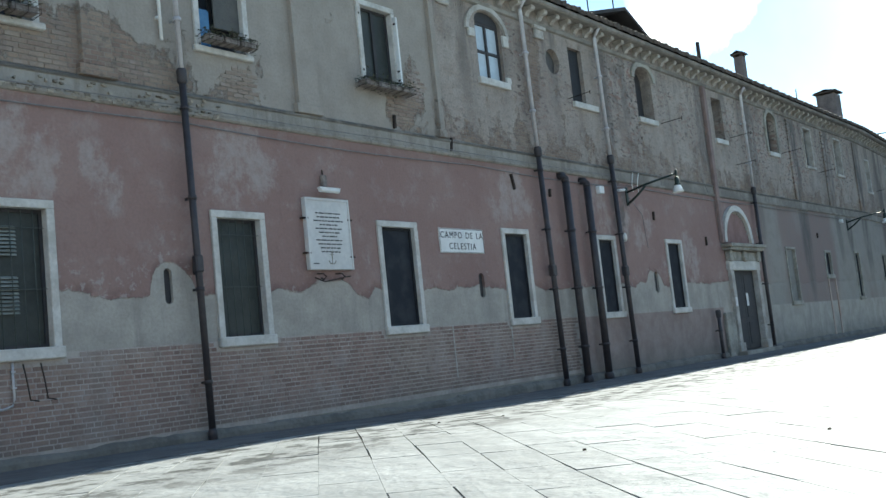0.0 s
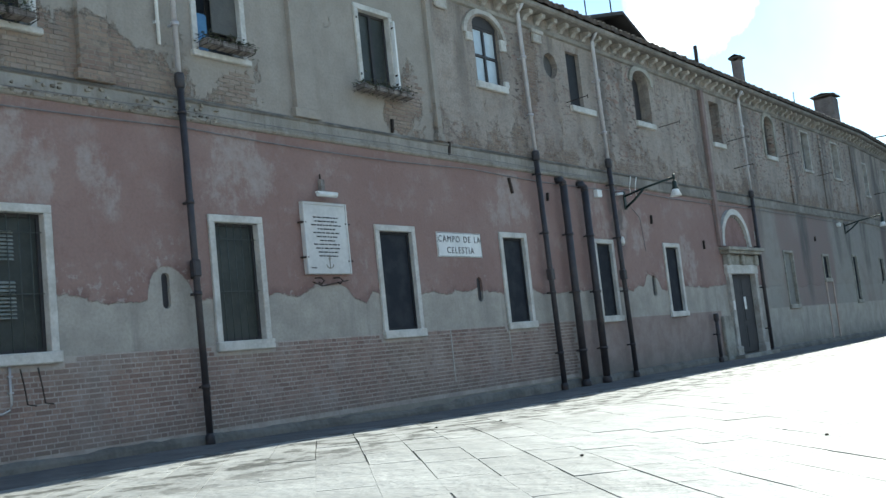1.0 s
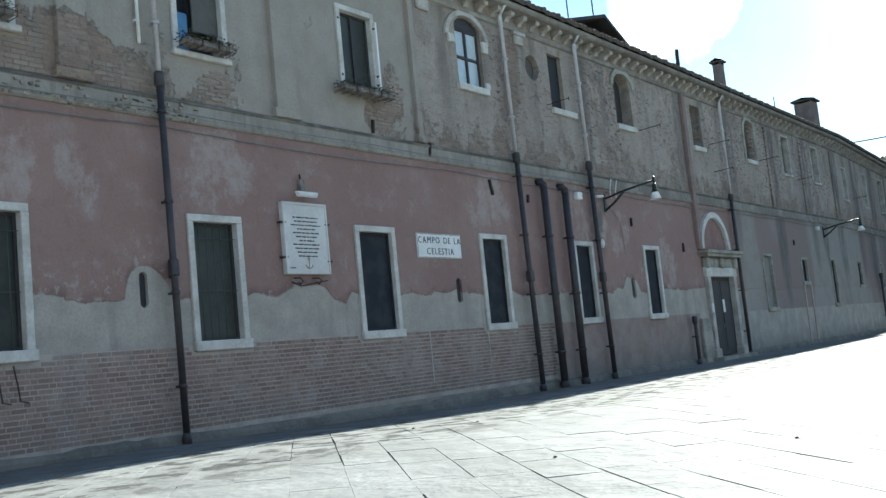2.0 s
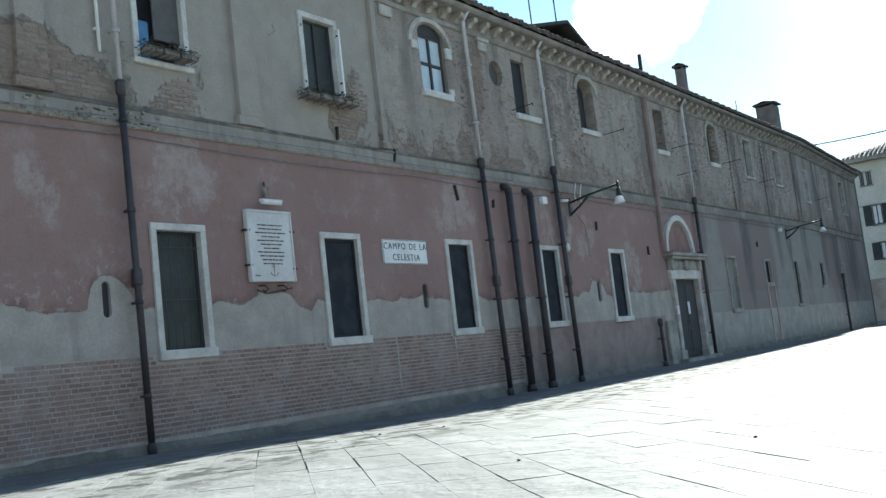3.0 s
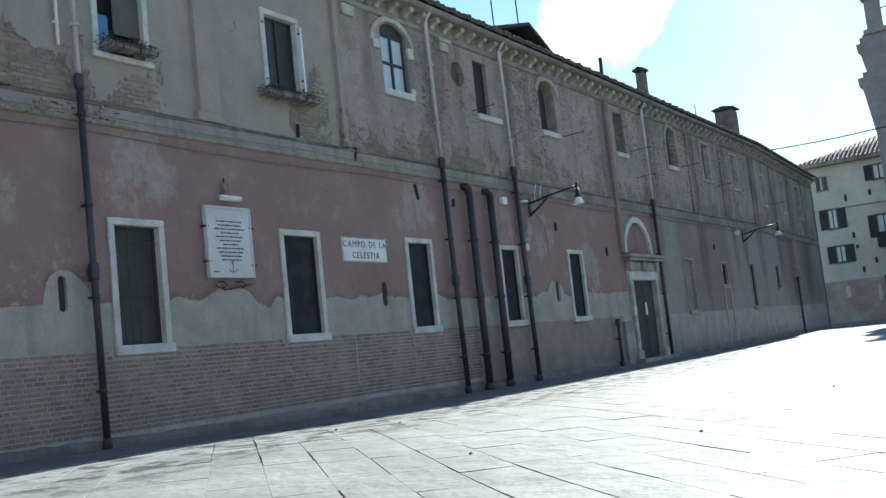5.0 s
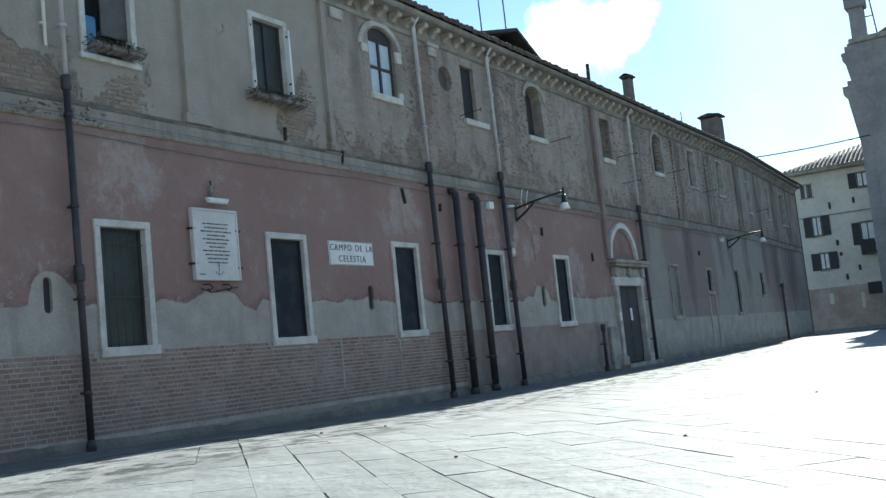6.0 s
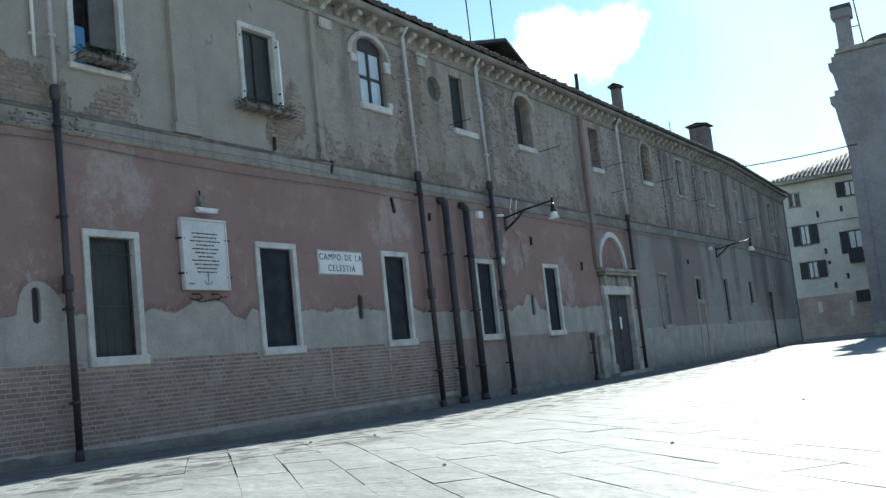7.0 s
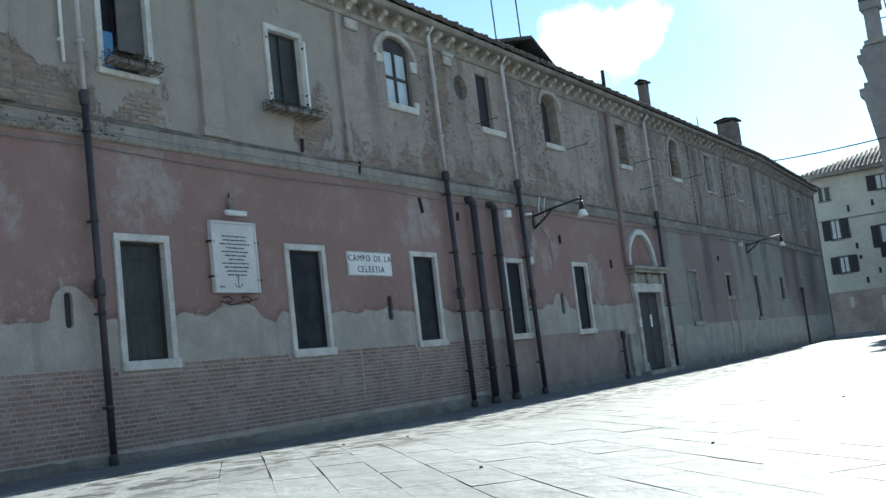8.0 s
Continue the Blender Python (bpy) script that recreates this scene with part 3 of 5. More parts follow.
for k in range(150):
    x = 4.4 + k * 0.028 + rnd.uniform(-0.02, 0.02)
    w, h, d = rnd.uniform(0.008, 0.034), rnd.uniform(0.006, 0.02), rnd.uniform(0.045, 0.062)
    z = rnd.uniform(4.2, 4.27) if rnd.random() < 0.75 else rnd.uniform(4.3, 4.42)
    for v in box(bm, x - w, x + w, -d, 0.0, z - h, z + h):
        v.co += Vector((rnd.uniform(-0.008, 0.008), rnd.uniform(-0.006, 0.004), rnd.uniform(-0.007, 0.007)))
crumbs = part("crumbled_stone", bm, simple("crumbled_mortar", (0.36, 0.32, 0.26), (0.2, 0.165, 0.13), 9.0, 0.95, depth=0.008, spread=0.35), bpy.data.objects["string_course_trim"])
tagged(crumbs, kind="stuff")
# shallow pilasters of the render on the upper storey
for x0, x1 in ((6.55, 6.95), (10.0, 10.42), (13.3, 13.43)):
    bm = bmesh.new()
    box(bm, x0, x1, -0.08, 0.01, 4.62, 7.15, 0.008)
    box(bm, x0 - 0.05, x1 + 0.05, -0.095, 0.01, 4.485, 4.62, 0.008)
    made("pilaster_trim", bm, M_UP, "shallow grey rendered pilaster on the upper wall", "pilaster", kind="structure")
bm = bmesh.new()
along(bm, [(0.0, 7.16), (-0.05, 7.18), (-0.07, 7.24), (0.0, 7.27)], X_NEAR, X_FAR)
along(bm, [(0.1, 7.5), (-0.3, 7.5), (-0.34, 7.53), (-0.34, 7.6), (0.1, 7.62)], X_NEAR, X_FAR)
cornice = made("cornice_trim", bm, M_TRIM, "weathered stone eaves cornice carried on small corbels", "cornice", kind="structure")
bm = bmesh.new()
scroll = [(0.02, 7.5), (-0.2, 7.5), (-0.215, 7.46), (-0.2, 7.415), (-0.16, 7.4), (-0.12, 7.4), (-0.07, 7.37), (-0.04, 7.32), (0.02, 7.3)]
ends = [[bm.verts.new((side, y, z)) for y, z in scroll] for side in (-0.065, 0.065)]
bm.faces.new(ends[0])
bm.faces.new(ends[1][::-1])
for k in range(len(scroll)):
    m = (k + 1) % len(scroll)
    bm.faces.new((ends[0][k], ends[1][k], ends[1][m], ends[0][m]))
corbel = mesh_of("corbel", bm, M_STONE_MID)
for k in range(140):
    x = X_NEAR + 0.2 + k * 0.47
    if x < X_FAR:
        ob = new("corbel", corbel)
        ob.location = (x, off(x), 0)
        ob.parent = cornice


def roof_mesh(x0, x1, y0, z0, y1, z1, pitch=0.2, follow=True):
    """A slope of half-round tiles in courses, from the eaves up to the ridge."""
    bm = bmesh.new()
    n = int((x1 - x0) / pitch) * 4
    rows = 8
    grid = []
    for j in range(rows + 1):
        row = []
        for k in range(n + 1):
            x = x0 + (x1 - x0) * k / n
            wave = (0.0, 0.035, 0.05, 0.035)[k % 4] * (1.3 if (k // 4) % 3 == 0 else 1.0)
            y = y0 + (y1 - y0) * j / rows + (off(x) if follow else 0) - (0.02 * math.sin(k // 4 * 2.3) if j == 0 else 0)
            row.append(bm.verts.new((x, y, z0 + (z1 - z0) * j / rows + wave)))
        grid.append(row)
    for a, b in zip(grid, grid[1:]):
        for k in range(n):
            bm.faces.new((a[k], a[k + 1], b[k + 1], b[k]))
    under_row = [bm.verts.new((v.co.x, v.co.y + 0.03, z0 - 0.05)) for v in grid[0]]
    for k in range(n):
        bm.faces.new((grid[0][k], grid[0][k + 1], under_row[k + 1], under_row[k]))
    return bm


made("roof", roof_mesh(X_NEAR, X_FAR, -0.42, 7.66, 6.0, 9.85), M_TILE, "dark clay tiled roof slope of the long building", "roof", kind="structure")
# the rest of the house behind the long wall: back, ends and floors
bm = bmesh.new()
box(bm, X_NEAR, X_FAR, 6.0, 6.4, -0.3, 9.8)
box(bm, X_NEAR - 0.4, X_NEAR, 0.0, 6.4, -0.3, 9.2)
box(bm, X_FAR, X_FAR + 0.3, off(X_FAR), 6.4, -0.3, 7.7)
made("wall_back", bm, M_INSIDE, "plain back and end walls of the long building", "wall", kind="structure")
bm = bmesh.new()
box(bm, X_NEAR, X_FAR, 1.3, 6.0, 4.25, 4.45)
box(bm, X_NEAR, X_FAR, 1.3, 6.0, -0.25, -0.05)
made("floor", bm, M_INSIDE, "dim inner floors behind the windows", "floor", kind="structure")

# ---- windows ----
def pane(bm, x0, x1, z0, z1, y):
    box(bm, x0, x1, y, y + 0.006, z0, z1)


def window(number, hole, frame, sill, style, arch=0.0):
    """A window in its opening: stone surround, sill, sashes, panes and what closes it."""
    x0, x1, z0, z1 = hole
    y = off((x0 + x1) / 2)
    w = holder("window_%d" % number, ((x0 + x1) / 2, y, z0), style["label"], "window", kind="structure")
    stone = style.get("stone", M_STONE)
    if frame:
        for a, b, c, d in ((x0 - frame, x0 + 0.006, z0, z1 - 0.006), (x1 - 0.006, x1 + frame, z0, z1 - 0.006), (x0 - frame, x1 + frame, z1 - 0.006, z1 + frame)):
            bm = bmesh.new()
            box(bm, a, b, y - 0.035, y + 0.18, c, d, 0.008)
            under("surround", bm, stone, w)
    if sill:
        bm = bmesh.new()
        box(bm, x0 - sill, x1 + sill + style.get("run", 0), y - 0.07, y + 0.2, z0 - style.get("thick", 0.125), z0 + 0.005, 0.012)
        under("window_sill", bm, stone, w)
    kind = style["kind"]
    top = z1 - arch
    y += style.get("deep", 0.2) - 0.2 if kind != "closed" else 0
    if kind in ("sash", "grille"):
        bm = bmesh.new()
        s = 0.045
        for a, b, c, d in ((x0, x0 + s, z0, top), (x1 - s, x1, z0, top), (x0 + s, x1 - s, z0, z0 + s), (x0 + s, x1 - s, top - s, top)):
            box(bm, a, b, y + 0.2, y + 0.25, c, d)
        mid = (x0 + x1) / 2
        post = 0.03 if style.get("mullion", True) else 0.0
        if post:
            box(bm, mid - post, mid + post, y + 0.195, y + 0.25, z0 + s, top - s)
        bars = style.get("bars", 1)
        for k in range(1, bars + 1):
            zz = z0 + (top - z0) * k / (bars + 1)
            box(bm, x0 + s, x1 - s, y + 0.2, y + 0.245, zz - 0.025, zz + 0.025)
        under("window_frame", bm, style.get("frame", M_WOOD_AND_SHADE), w)
        for a, b in ((x0 + s, mid - post), (mid + post, x1 - s)) if post else ((x0 + s, x1 - s),):
            for k in range(bars + 1):
                bm = bmesh.new()
                zz0, zz1 = z0 + (top - z0) * k / (bars + 1) + 0.03, z0 + (top - z0) * (k + 1) / (bars + 1) - 0.03
                pane(bm, a, b, zz0, zz1, y + 0.225)
                under("pane", bm, style.get("glass", M_GLASS), w)
        if arch:
            bm = bmesh.new()
            prism(bm, [(x0, top)] + [(x1, top)] + arc(mid, top, (x1 - x0) / 2, arch, 0, 180, 10)[1:-1], y + 0.19, y + 0.24)
            under("arch_panel", bm, style.get("frame", M_WOOD_AND_SHADE), w)
    if kind == "grille":
        n = max(4, round((x1 - x0) / 0.13))
        for k in range(1, n):
            bm = bmesh.new()
            xx = x0 + (x1 - x0) * k / n
            tube(bm, [(xx, y + 0.17, z0), (xx, y + 0.17, z1)], 0.006, 6)
            under("grille_bar", bm, M_LOUVRE, w)
        for k in (0.42, 0.86):
            bm = bmesh.new()
            zz = z0 + (z1 - z0) * k
            box(bm, x0, x1, y + 0.16, y + 0.178, zz - 0.004, zz + 0.004)
            under("grille_rail", bm, M_LOUVRE, w)
    if kind == "blind" or style.get("blind"):
        for k in range(int((z1 - z0) / 0.042)):
            bm = bmesh.new()
            zz = z0 + 0.02 + k * 0.042
            if zz < z0 + 0.36 or zz > z1 - 0.2 or abs(zz - z0 - 0.9) < 0.1:
                continue
            v = box(bm, x0 + 0.02, x1 - 0.33, y + 0.182, y + 0.212, zz, zz + 0.012)
            for i in (0, 1, 4, 5):
                v[i].co.z -= 0.02
            under("slat", bm, M_SLAT, w)
    if kind == "closed":
        bm = bmesh.new()
        box(bm, x0, x1, y + style["deep"], y + style["deep"] + 0.06, z0, top)
        under("infill", bm, style["fill"], w)
        if arch:
            bm = bmesh.new()
            mid = (x0 + x1) / 2
            prism(bm, [(x0, top), (x1, top)] + arc(mid, top, (x1 - x0) / 2, arch, 0, 180, 10)[1:-1], y + style["deep"], y + style["deep"] + 0.06)
            under("infill_head", bm, style["fill"], w)
    return w


BARRED = dict(kind="grille", label="dark barred ground floor window in a white stone surround", bars=0, deep=0.07, glass=M_DUSTY, mullion=False)
DARK = dict(kind="sash", label="tall dark ground floor window in a white stone surround", bars=0, deep=0.04, frame=M_SASH_AND_SHADE, mullion=False)
for i, hole in enumerate(LOW[:6]):
    style = dict(BARRED, blind=True, label="barred window with a slatted blind and white stone surround") if i == 0 else BARRED if i == 1 else DARK
    window(i + 1, hole, 0.09, 0.11, style)
window(7, LOW[6], 0.06, 0.08, dict(kind="closed", stone=M_STONE_OLD, deep=0.06, fill=M_SHUTTER, label="walled-up window in a thin stone surround"))
window(8, LOW[7], 0.07, 0.1, dict(DARK, stone=M_STONE_OLD))
window(9, LOW[8], 0.07, 0.1, dict(DARK, stone=M_STONE_OLD))
window(10, LOW[9], 0.07, 0.1, dict(DARK, stone=M_STONE_OLD))
window(11, LOW[10], 0.07, 0.1, dict(kind="closed", stone=M_STONE_OLD, deep=0.1, fill=M_SHUTTER, label="shuttered window in a thin stone surround"))
OPEN = dict(kind="sash", label="upper window with white stone surround and dark sashes", bars=0, thick=0.075)
window(12, UP[0], 0.085, 0.14, OPEN)
window(13, UP[1], 0.085, 0.12, dict(OPEN, label="open upper window with flower boxes and white surround"))
w = window(14, UP[2], 0.085, 0.12, dict(OPEN, deep=0.07, glass=M_DUSTY, label="upper window with white surround and folded-back white shutter"))
bm = bmesh.new()
box(bm, 12.33, 12.37, -0.115, -0.037, 5.2, 6.38, 0.006)
leaf = under("shutter", bm, M_WHITE, w, "narrow white shutter leaf folded open")
for z in (5.3, 5.45, 6.25):
    bm = bmesh.new()
    box(bm, 12.322, 12.332, -0.1, -0.055, z, z + 0.03, 0.002)
    under("hinge", bm, M_RUST, w)
for z in (5.36, 6.28):
    bm = bmesh.new()
    box(bm, 11.5, 11.53, -0.045, -0.036, z, z + 0.035, 0.002)
    under("hinge", bm, M_RUST, w)
window(15, UP[3], 0.0, 0.08, dict(kind="sash", label="arched upper window with dark sashes and bright panes", bars=1, glass=M_BRIGHT_PANE, deep=0.07), arch=0.22)
# near-black infill sheets stand in for the unlit rooms behind these openings
window(16, UP[4], 0.0, 0.04, dict(kind="closed", deep=0.09, run=0.38, fill=M_SASH_AND_SHADE, label="deep dark upper window with white sill"))
window(17, UP[5], 0.0, 0.05, dict(kind="closed", deep=0.27, fill=M_WOOD_AND_SHADE, label="arched dark upper window"), arch=0.35)
window(18, UP[6], 0.0, 0.06, dict(kind="closed", deep=0.27, fill=M_WOOD_AND_SHADE, label="dark deep upper window with white sill"))
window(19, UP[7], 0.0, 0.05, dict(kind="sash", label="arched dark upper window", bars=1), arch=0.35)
# dark infill again paints the unlit inside, flat behind each reveal
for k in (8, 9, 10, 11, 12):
    window(12 + k, UP[k], 0.055, 0.08, dict(kind="closed", deep=0.16, thick=0.08, fill=M_WOOD_AND_SHADE if k != 9 else M_DIM, stone=M_STONE_MID, label="dark upper window in a weathered stone surround"))

# ---- ground ----
bm = bmesh.new()
xs = [-400, -120, -40, -12] + [-6 + k * 1.5 for k in range(42)] + [70, 140, 500]
ys = [-400, -120, -50, -25] + [-16 + k * 1.0 for k in range(18)] + [8, 30, 120, 500]
grid = [[bm.verts.new((x, y, ground_z(x, y) - 0.012)) for y in ys] for x in xs]
for a, b in zip(grid, grid[1:]):
    for k in range(len(ys) - 1):
        bm.faces.new((a[k], a[k + 1], b[k + 1], b[k]))
made("ground", bm, M_JOINT, "earth and joints under the stone paving of the campo", "ground", kind="structure")


# ---- rain pipes ----
def drainpipe(x, r, z_top, z_join, label, upper=None, collar=None, group="rain pipes on the wall", y=-0.13, lean=0.0):
    """A dark iron pipe up to z_join with collars and clips; above it a paler zinc pipe."""
    y += off(x)
    base = ground_z(x, y) - 0.02
    ob = holder("drainpipe", (x, y, base), label, "drainpipe", group)
    bm = bmesh.new()
    tube(bm, [(x, y, base), (x, y, z_join)], r, 12)
    under("iron_pipe", bm, M_IRON, ob)
    n = 0
    zz = base + 0.7
    while zz < (z_top if upper else z_join) - 0.15:
        bm = bmesh.new()
        tube(bm, [(x, y, zz), (x, y, zz + 0.05)], r * 1.25, 12)
        box(bm, x - 0.015, x + 0.015, y, -0.001 + off(x), zz + 0.01, zz + 0.04)
        under("pipe_clip", bm, M_IRON if zz < z_join else M_ZINC, ob)
        zz += 1.15
        n += 1
    bm = bmesh.new()
    if not upper and z_join > 3:
        tube(bm, [(x, y, z_join - 0.05), (x, y + 0.01, z_join + 0.03), (x, y + 0.05, z_join + 0.09), (x, 0.03 + off(x), z_join + 0.11)], r * 1.04, 12)
    else:
        lathe(bm, (x, y, z_join - 0.1), [(r, 0), (r * 1.45, 0.03), (r * 1.5, 0.17), (r * 1.2, 0.2)], 14)
    under("pipe_collar" if upper or z_join < 3 else "pipe_elbow", bm, M_IRON, ob)
    bm = bmesh.new()
    lathe(bm, (x, y, base), [(r * 1.35, 0.0), (r * 1.35, 0.12), (r, 0.16)], 14)
    under("pipe_foot", bm, M_IRON, ob)
    if collar:
        bm = bmesh.new()
        box(bm, x - r * 1.35, x + r * 1.35, y - r * 1.2, y + r * 1.2, collar - 0.11, collar + 0.11, 0.02)
        under("pipe_joint", bm, M_IRON, ob)
    if upper:
        bm = bmesh.new()
        tube(bm, [(x, y, z_join + 0.05), (x, y, z_top - 0.12), (x, y - 0.03, z_top - 0.05), (x, y - 0.14, z_top + 0.08)], r * 0.78, 12)
        under("zinc_pipe", bm, upper, ob, "pale zinc upper pipe")
    for piece in ob.children:
        for v in piece.data.vertices:
            v.co.x += lean * v.co.z
    return ob


drainpipe(7.95, 0.044, 7.4, 4.66, "dark iron rain pipe with pale zinc top beside barred window", M_ZINC, 2.27, lean=-0.01)
drainpipe(16.35, 0.052, 7.45, 4.5, "rain pipe, dark iron below and pale zinc above", M_ZINC, 2.2, lean=-0.021)
drainpipe(17.14, 0.074, 0, 4.02, "thick dark iron flue pipe ending below the string course", y=-0.15)
drainpipe(17.98, 0.074, 0, 3.98, "thick dark iron flue pipe beside a ground floor window", y=-0.15)
drainpipe(19.32, 0.052, 7.45, 4.62, "dark iron rain pipe with pale zinc top near lamp arm", M_ZINC, 2.2, lean=-0.024)
drainpipe(23.95, 0.045, 0, 1.12, "short dark iron pipe standing by the portal")
drainpipe(27.62, 0.05, 7.4, 4.5, "dark iron rain pipe beside the portal with pale upper pipe", M_ZINC)
drainpipe(45.3, 0.05, 0, 2.4, "dark iron pipe on the far part of the wall")
bm = bmesh.new()
tube(bm, [(7.7, -0.05, 5.12), (7.68, -0.05, 7.2)], 0.022, 8)
for zz in (5.4, 6.2, 7.0):
    box(bm, 7.66, 7.73, -0.05, 0.0, zz, zz + 0.03)
made("conduit", bm, M_WHITE, "thin white conduit fixed to the upper wall", "conduit")
# a broad rendered flue that runs down the wall
bm = bmesh.new()
box(bm, 24.98, 25.16, -0.1, 0.0, 2.96, 7.16, 0.012)
made("flue_trim", bm, simple("brown_flue_render", (0.2, 0.14, 0.125), (0.26, 0.19, 0.17), 1.6, 0.9), "brown rendered flue running down the wall", "flue", kind="structure")
for x, z0, z1 in ((31.6, 4.5, 7.1), (35.1, 4.5, 7.1), (38.9, 4.5, 7.1)):
    bm = bmesh.new()
    box(bm, x, x + 0.22, -0.05, 0.0, z0, z1, 0.01)
    made("pilaster_trim", bm, M_UP, "shallow worn pilaster on the upper wall", "pilaster", kind="structure")

# ---- stone foot of the wall ----
rnd = random.Random(21)


def stone_foot(x0, x1):
    """A low uneven kerb of old stone and mortar against the wall."""
    bm = bmesh.new()
    n = int((x1 - x0) / 0.16)
    rings = []
    for k in range(n + 1):
        x = x0 + (x1 - x0) * k / n
        g0, y = ground_z(x, -0.1), off(x)
        h = 0.12 + 0.05 * noise.noise((x * 0.9, 3.1, 0.0)) + rnd.uniform(-0.012, 0.012) + (0.04 if x > 13 else 0)
        d = 0.05 + 0.03 * noise.noise((x * 1.4, 7.7, 0.0)) + rnd.uniform(-0.006, 0.006)
        rings.append([bm.verts.new(p) for p in ((x, y + 0.01, g0 - 0.2), (x, y - d - 0.05, g0 - 0.2), (x, y - d - 0.03, g0 + h * 0.5), (x, y - d, g0 + h * 0.85), (x, y - 0.012, g0 + h), (x, y + 0.01, g0 + h))])
    for p, q in zip(rings, rings[1:]):
        for k in range(6):
            bm.faces.new((p[k], p[(k + 1) % 6], q[(k + 1) % 6], q[k]))
    bm.faces.new(rings[0])
    bm.faces.new(rings[-1])
    made("plinth_trim", bm, M_PLINTH, "uneven grey stone foot along the wall", "plinth", kind="structure")


stone_foot(2.5, 24.5)
stone_foot(27.62, X_FAR - 0.5)
bm = bmesh.new()
box(bm, 3.2, 17.15, -0.008, 0.002, 0.2, 1.3)
made("mortar_trim", bm, M_MORTAR, "pale mortar bed of the bare brickwork", "mortar", kind="structure")
for x in (13.12, 14.84):
    bm = bmesh.new()
    box(bm, x, x + 0.03, -0.019, 0.0, 0.4 + (x % 1) * 0.3, 1.3)
    made("render_strip_trim", bm, M_STONE_MID, "pale strip of render across the bare brickwork", "render strip", kind="structure")
bm = bmesh.new()
for x0, x1 in ((33.7, 33.8), (34.45, 34.56)):
    box(bm, x0, x1, -0.03, 0.0, 0.05, 1.98, 0.006)
made("old_jamb_trim", bm, M_FAR_BRICK, "reddish jambs of a walled-up doorway", "jamb", kind="structure")

# ---- arched stone surrounds on the upper storey ----
def arch_stone(name, mx, z_spring, rx, rz, width, legs, material, y=-0.05, label="weathered stone arch over an upper window"):
    bm = bmesh.new()
    outer = arc(mx, z_spring, rx, rz, 0, 180, 18)
    inner = arc(mx, z_spring, rx - width, rz - width, 180, 0, 18)
    prism(bm, outer + inner, y + off(mx), off(mx) + 0.01)
    if legs:
        for s in (-1, 1):
            a, b = sorted((mx + s * rx, mx + s * (rx - width)))
            box(bm, a, b, y + 0.006 + off(mx), off(mx) + 0.01, legs, z_spring + 0.01, 0.008)
    return made(name, bm, material, label, "stone arch", kind="structure")


arch_stone("arch_trim", 15.12, 6.66, 0.7, 0.55, 0.1, 0, M_STONE_MID, label="pale stone arch over the glazed upper window")
for x0, x1, z0, z1 in ((14.5, 14.68, 6.52, 6.68), (15.6, 15.78, 6.5, 6.72), (15.6, 15.74, 5.78, 5.9)):
    bm = bmesh.new()
    box(bm, x0, x1, -0.055, 0.005, z0, z1, 0.012)
    made("block_trim", bm, M_STONE, "pale stone block let into the upper wall", "stone block", kind="structure")
arch_stone("arch_trim", 21.57, 6.79, 0.62, 0.45, 0.13, 0, M_STONE_OLD)
arch_stone("arch_trim", 30.15, 6.79, 0.55, 0.45, 0.13, 5.86, M_STONE_OLD)
bm = bmesh.new()
box(bm, 16.8, 17.12, -0.06, 0.0, 6.92, 7.1, 0.012)
box(bm, 16.74, 17.18, -0.09, 0.0, 7.1, 7.18, 0.012)
made("block_trim", bm, M_STONE_MID, "carved stone bracket under the eaves", "stone bracket", kind="structure")
bm = bmesh.new()
box(bm, 13.62, 13.98, -0.06, 0.0, 6.95, 7.15, 0.02)
made("block_trim", bm, M_STONE_MID, "carved stone bracket under the eaves", "stone bracket", kind="structure")
# grey plate paints the dim inside seen through the round opening
bm = bmesh.new()
prism(bm, arc(17.45, 6.54, 0.262, 0.262, 0, 350, 24), 0.13, 0.17)
made("oculus_infill_trim", bm, M_INSIDE, "grey plate standing in for the dim inside of the opening", "oculus", kind="structure")
# near-black plates put the darkness inside the slits into colour
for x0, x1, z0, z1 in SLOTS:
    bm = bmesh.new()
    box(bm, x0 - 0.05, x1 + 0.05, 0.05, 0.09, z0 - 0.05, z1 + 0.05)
    made("slot_back_trim", bm, M_WOOD_AND_SHADE, "near-black plate painting the shade inside a narrow wall slit", "wall slit", kind="structure")

# ---- portal ----
door = holder("door_1", (26.3, 0, 0.1), "dark wooden door in a pale stone portal with arched lunette", "door", kind="structure")


def of_door(name, material, *boxes, bevel=0.012, label=""):
    bm = bmesh.new()
    for b in boxes:
        box(bm, *b, bevel)
    return under(name, bm, material, door, label)


of_door("door_leaf", M_WOOD_AND_SHADE, (25.44, 26.29, 0.06, 0.12, 0.12, 2.235), bevel=0.006)
leaf = of_door("door_leaf", M_WOOD_AND_SHADE, (26.295, 27.16, 0.06, 0.12, 0.12, 2.235), bevel=0.006)
for x0 in (25.56, 26.42):
    for z0, z1 in ((0.25, 0.85), (0.98, 1.5), (1.62, 2.12)):
        of_door("door_panel", M_WOOD_AND_SHADE, (x0, x0 + 0.62, 0.045, 0.065, z0, z1), bevel=0.008)
of_door("notice", M_WHITE, (26.42, 26.56, 0.034, 0.042, 1.28, 1.62), bevel=0, label="white paper notice on the door")
of_door("jamb", M_STONE_MID, (25.26, 25.456, -0.1, 0.2, 0.05, 2.24))
of_door("jamb", M_STONE_MID, (27.144, 27.34, -0.1, 0.2, 0.05, 2.24))
of_door("jamb_base", M_STONE_MID, (25.14, 25.5, -0.14, 0.2, 0.0, 0.32))
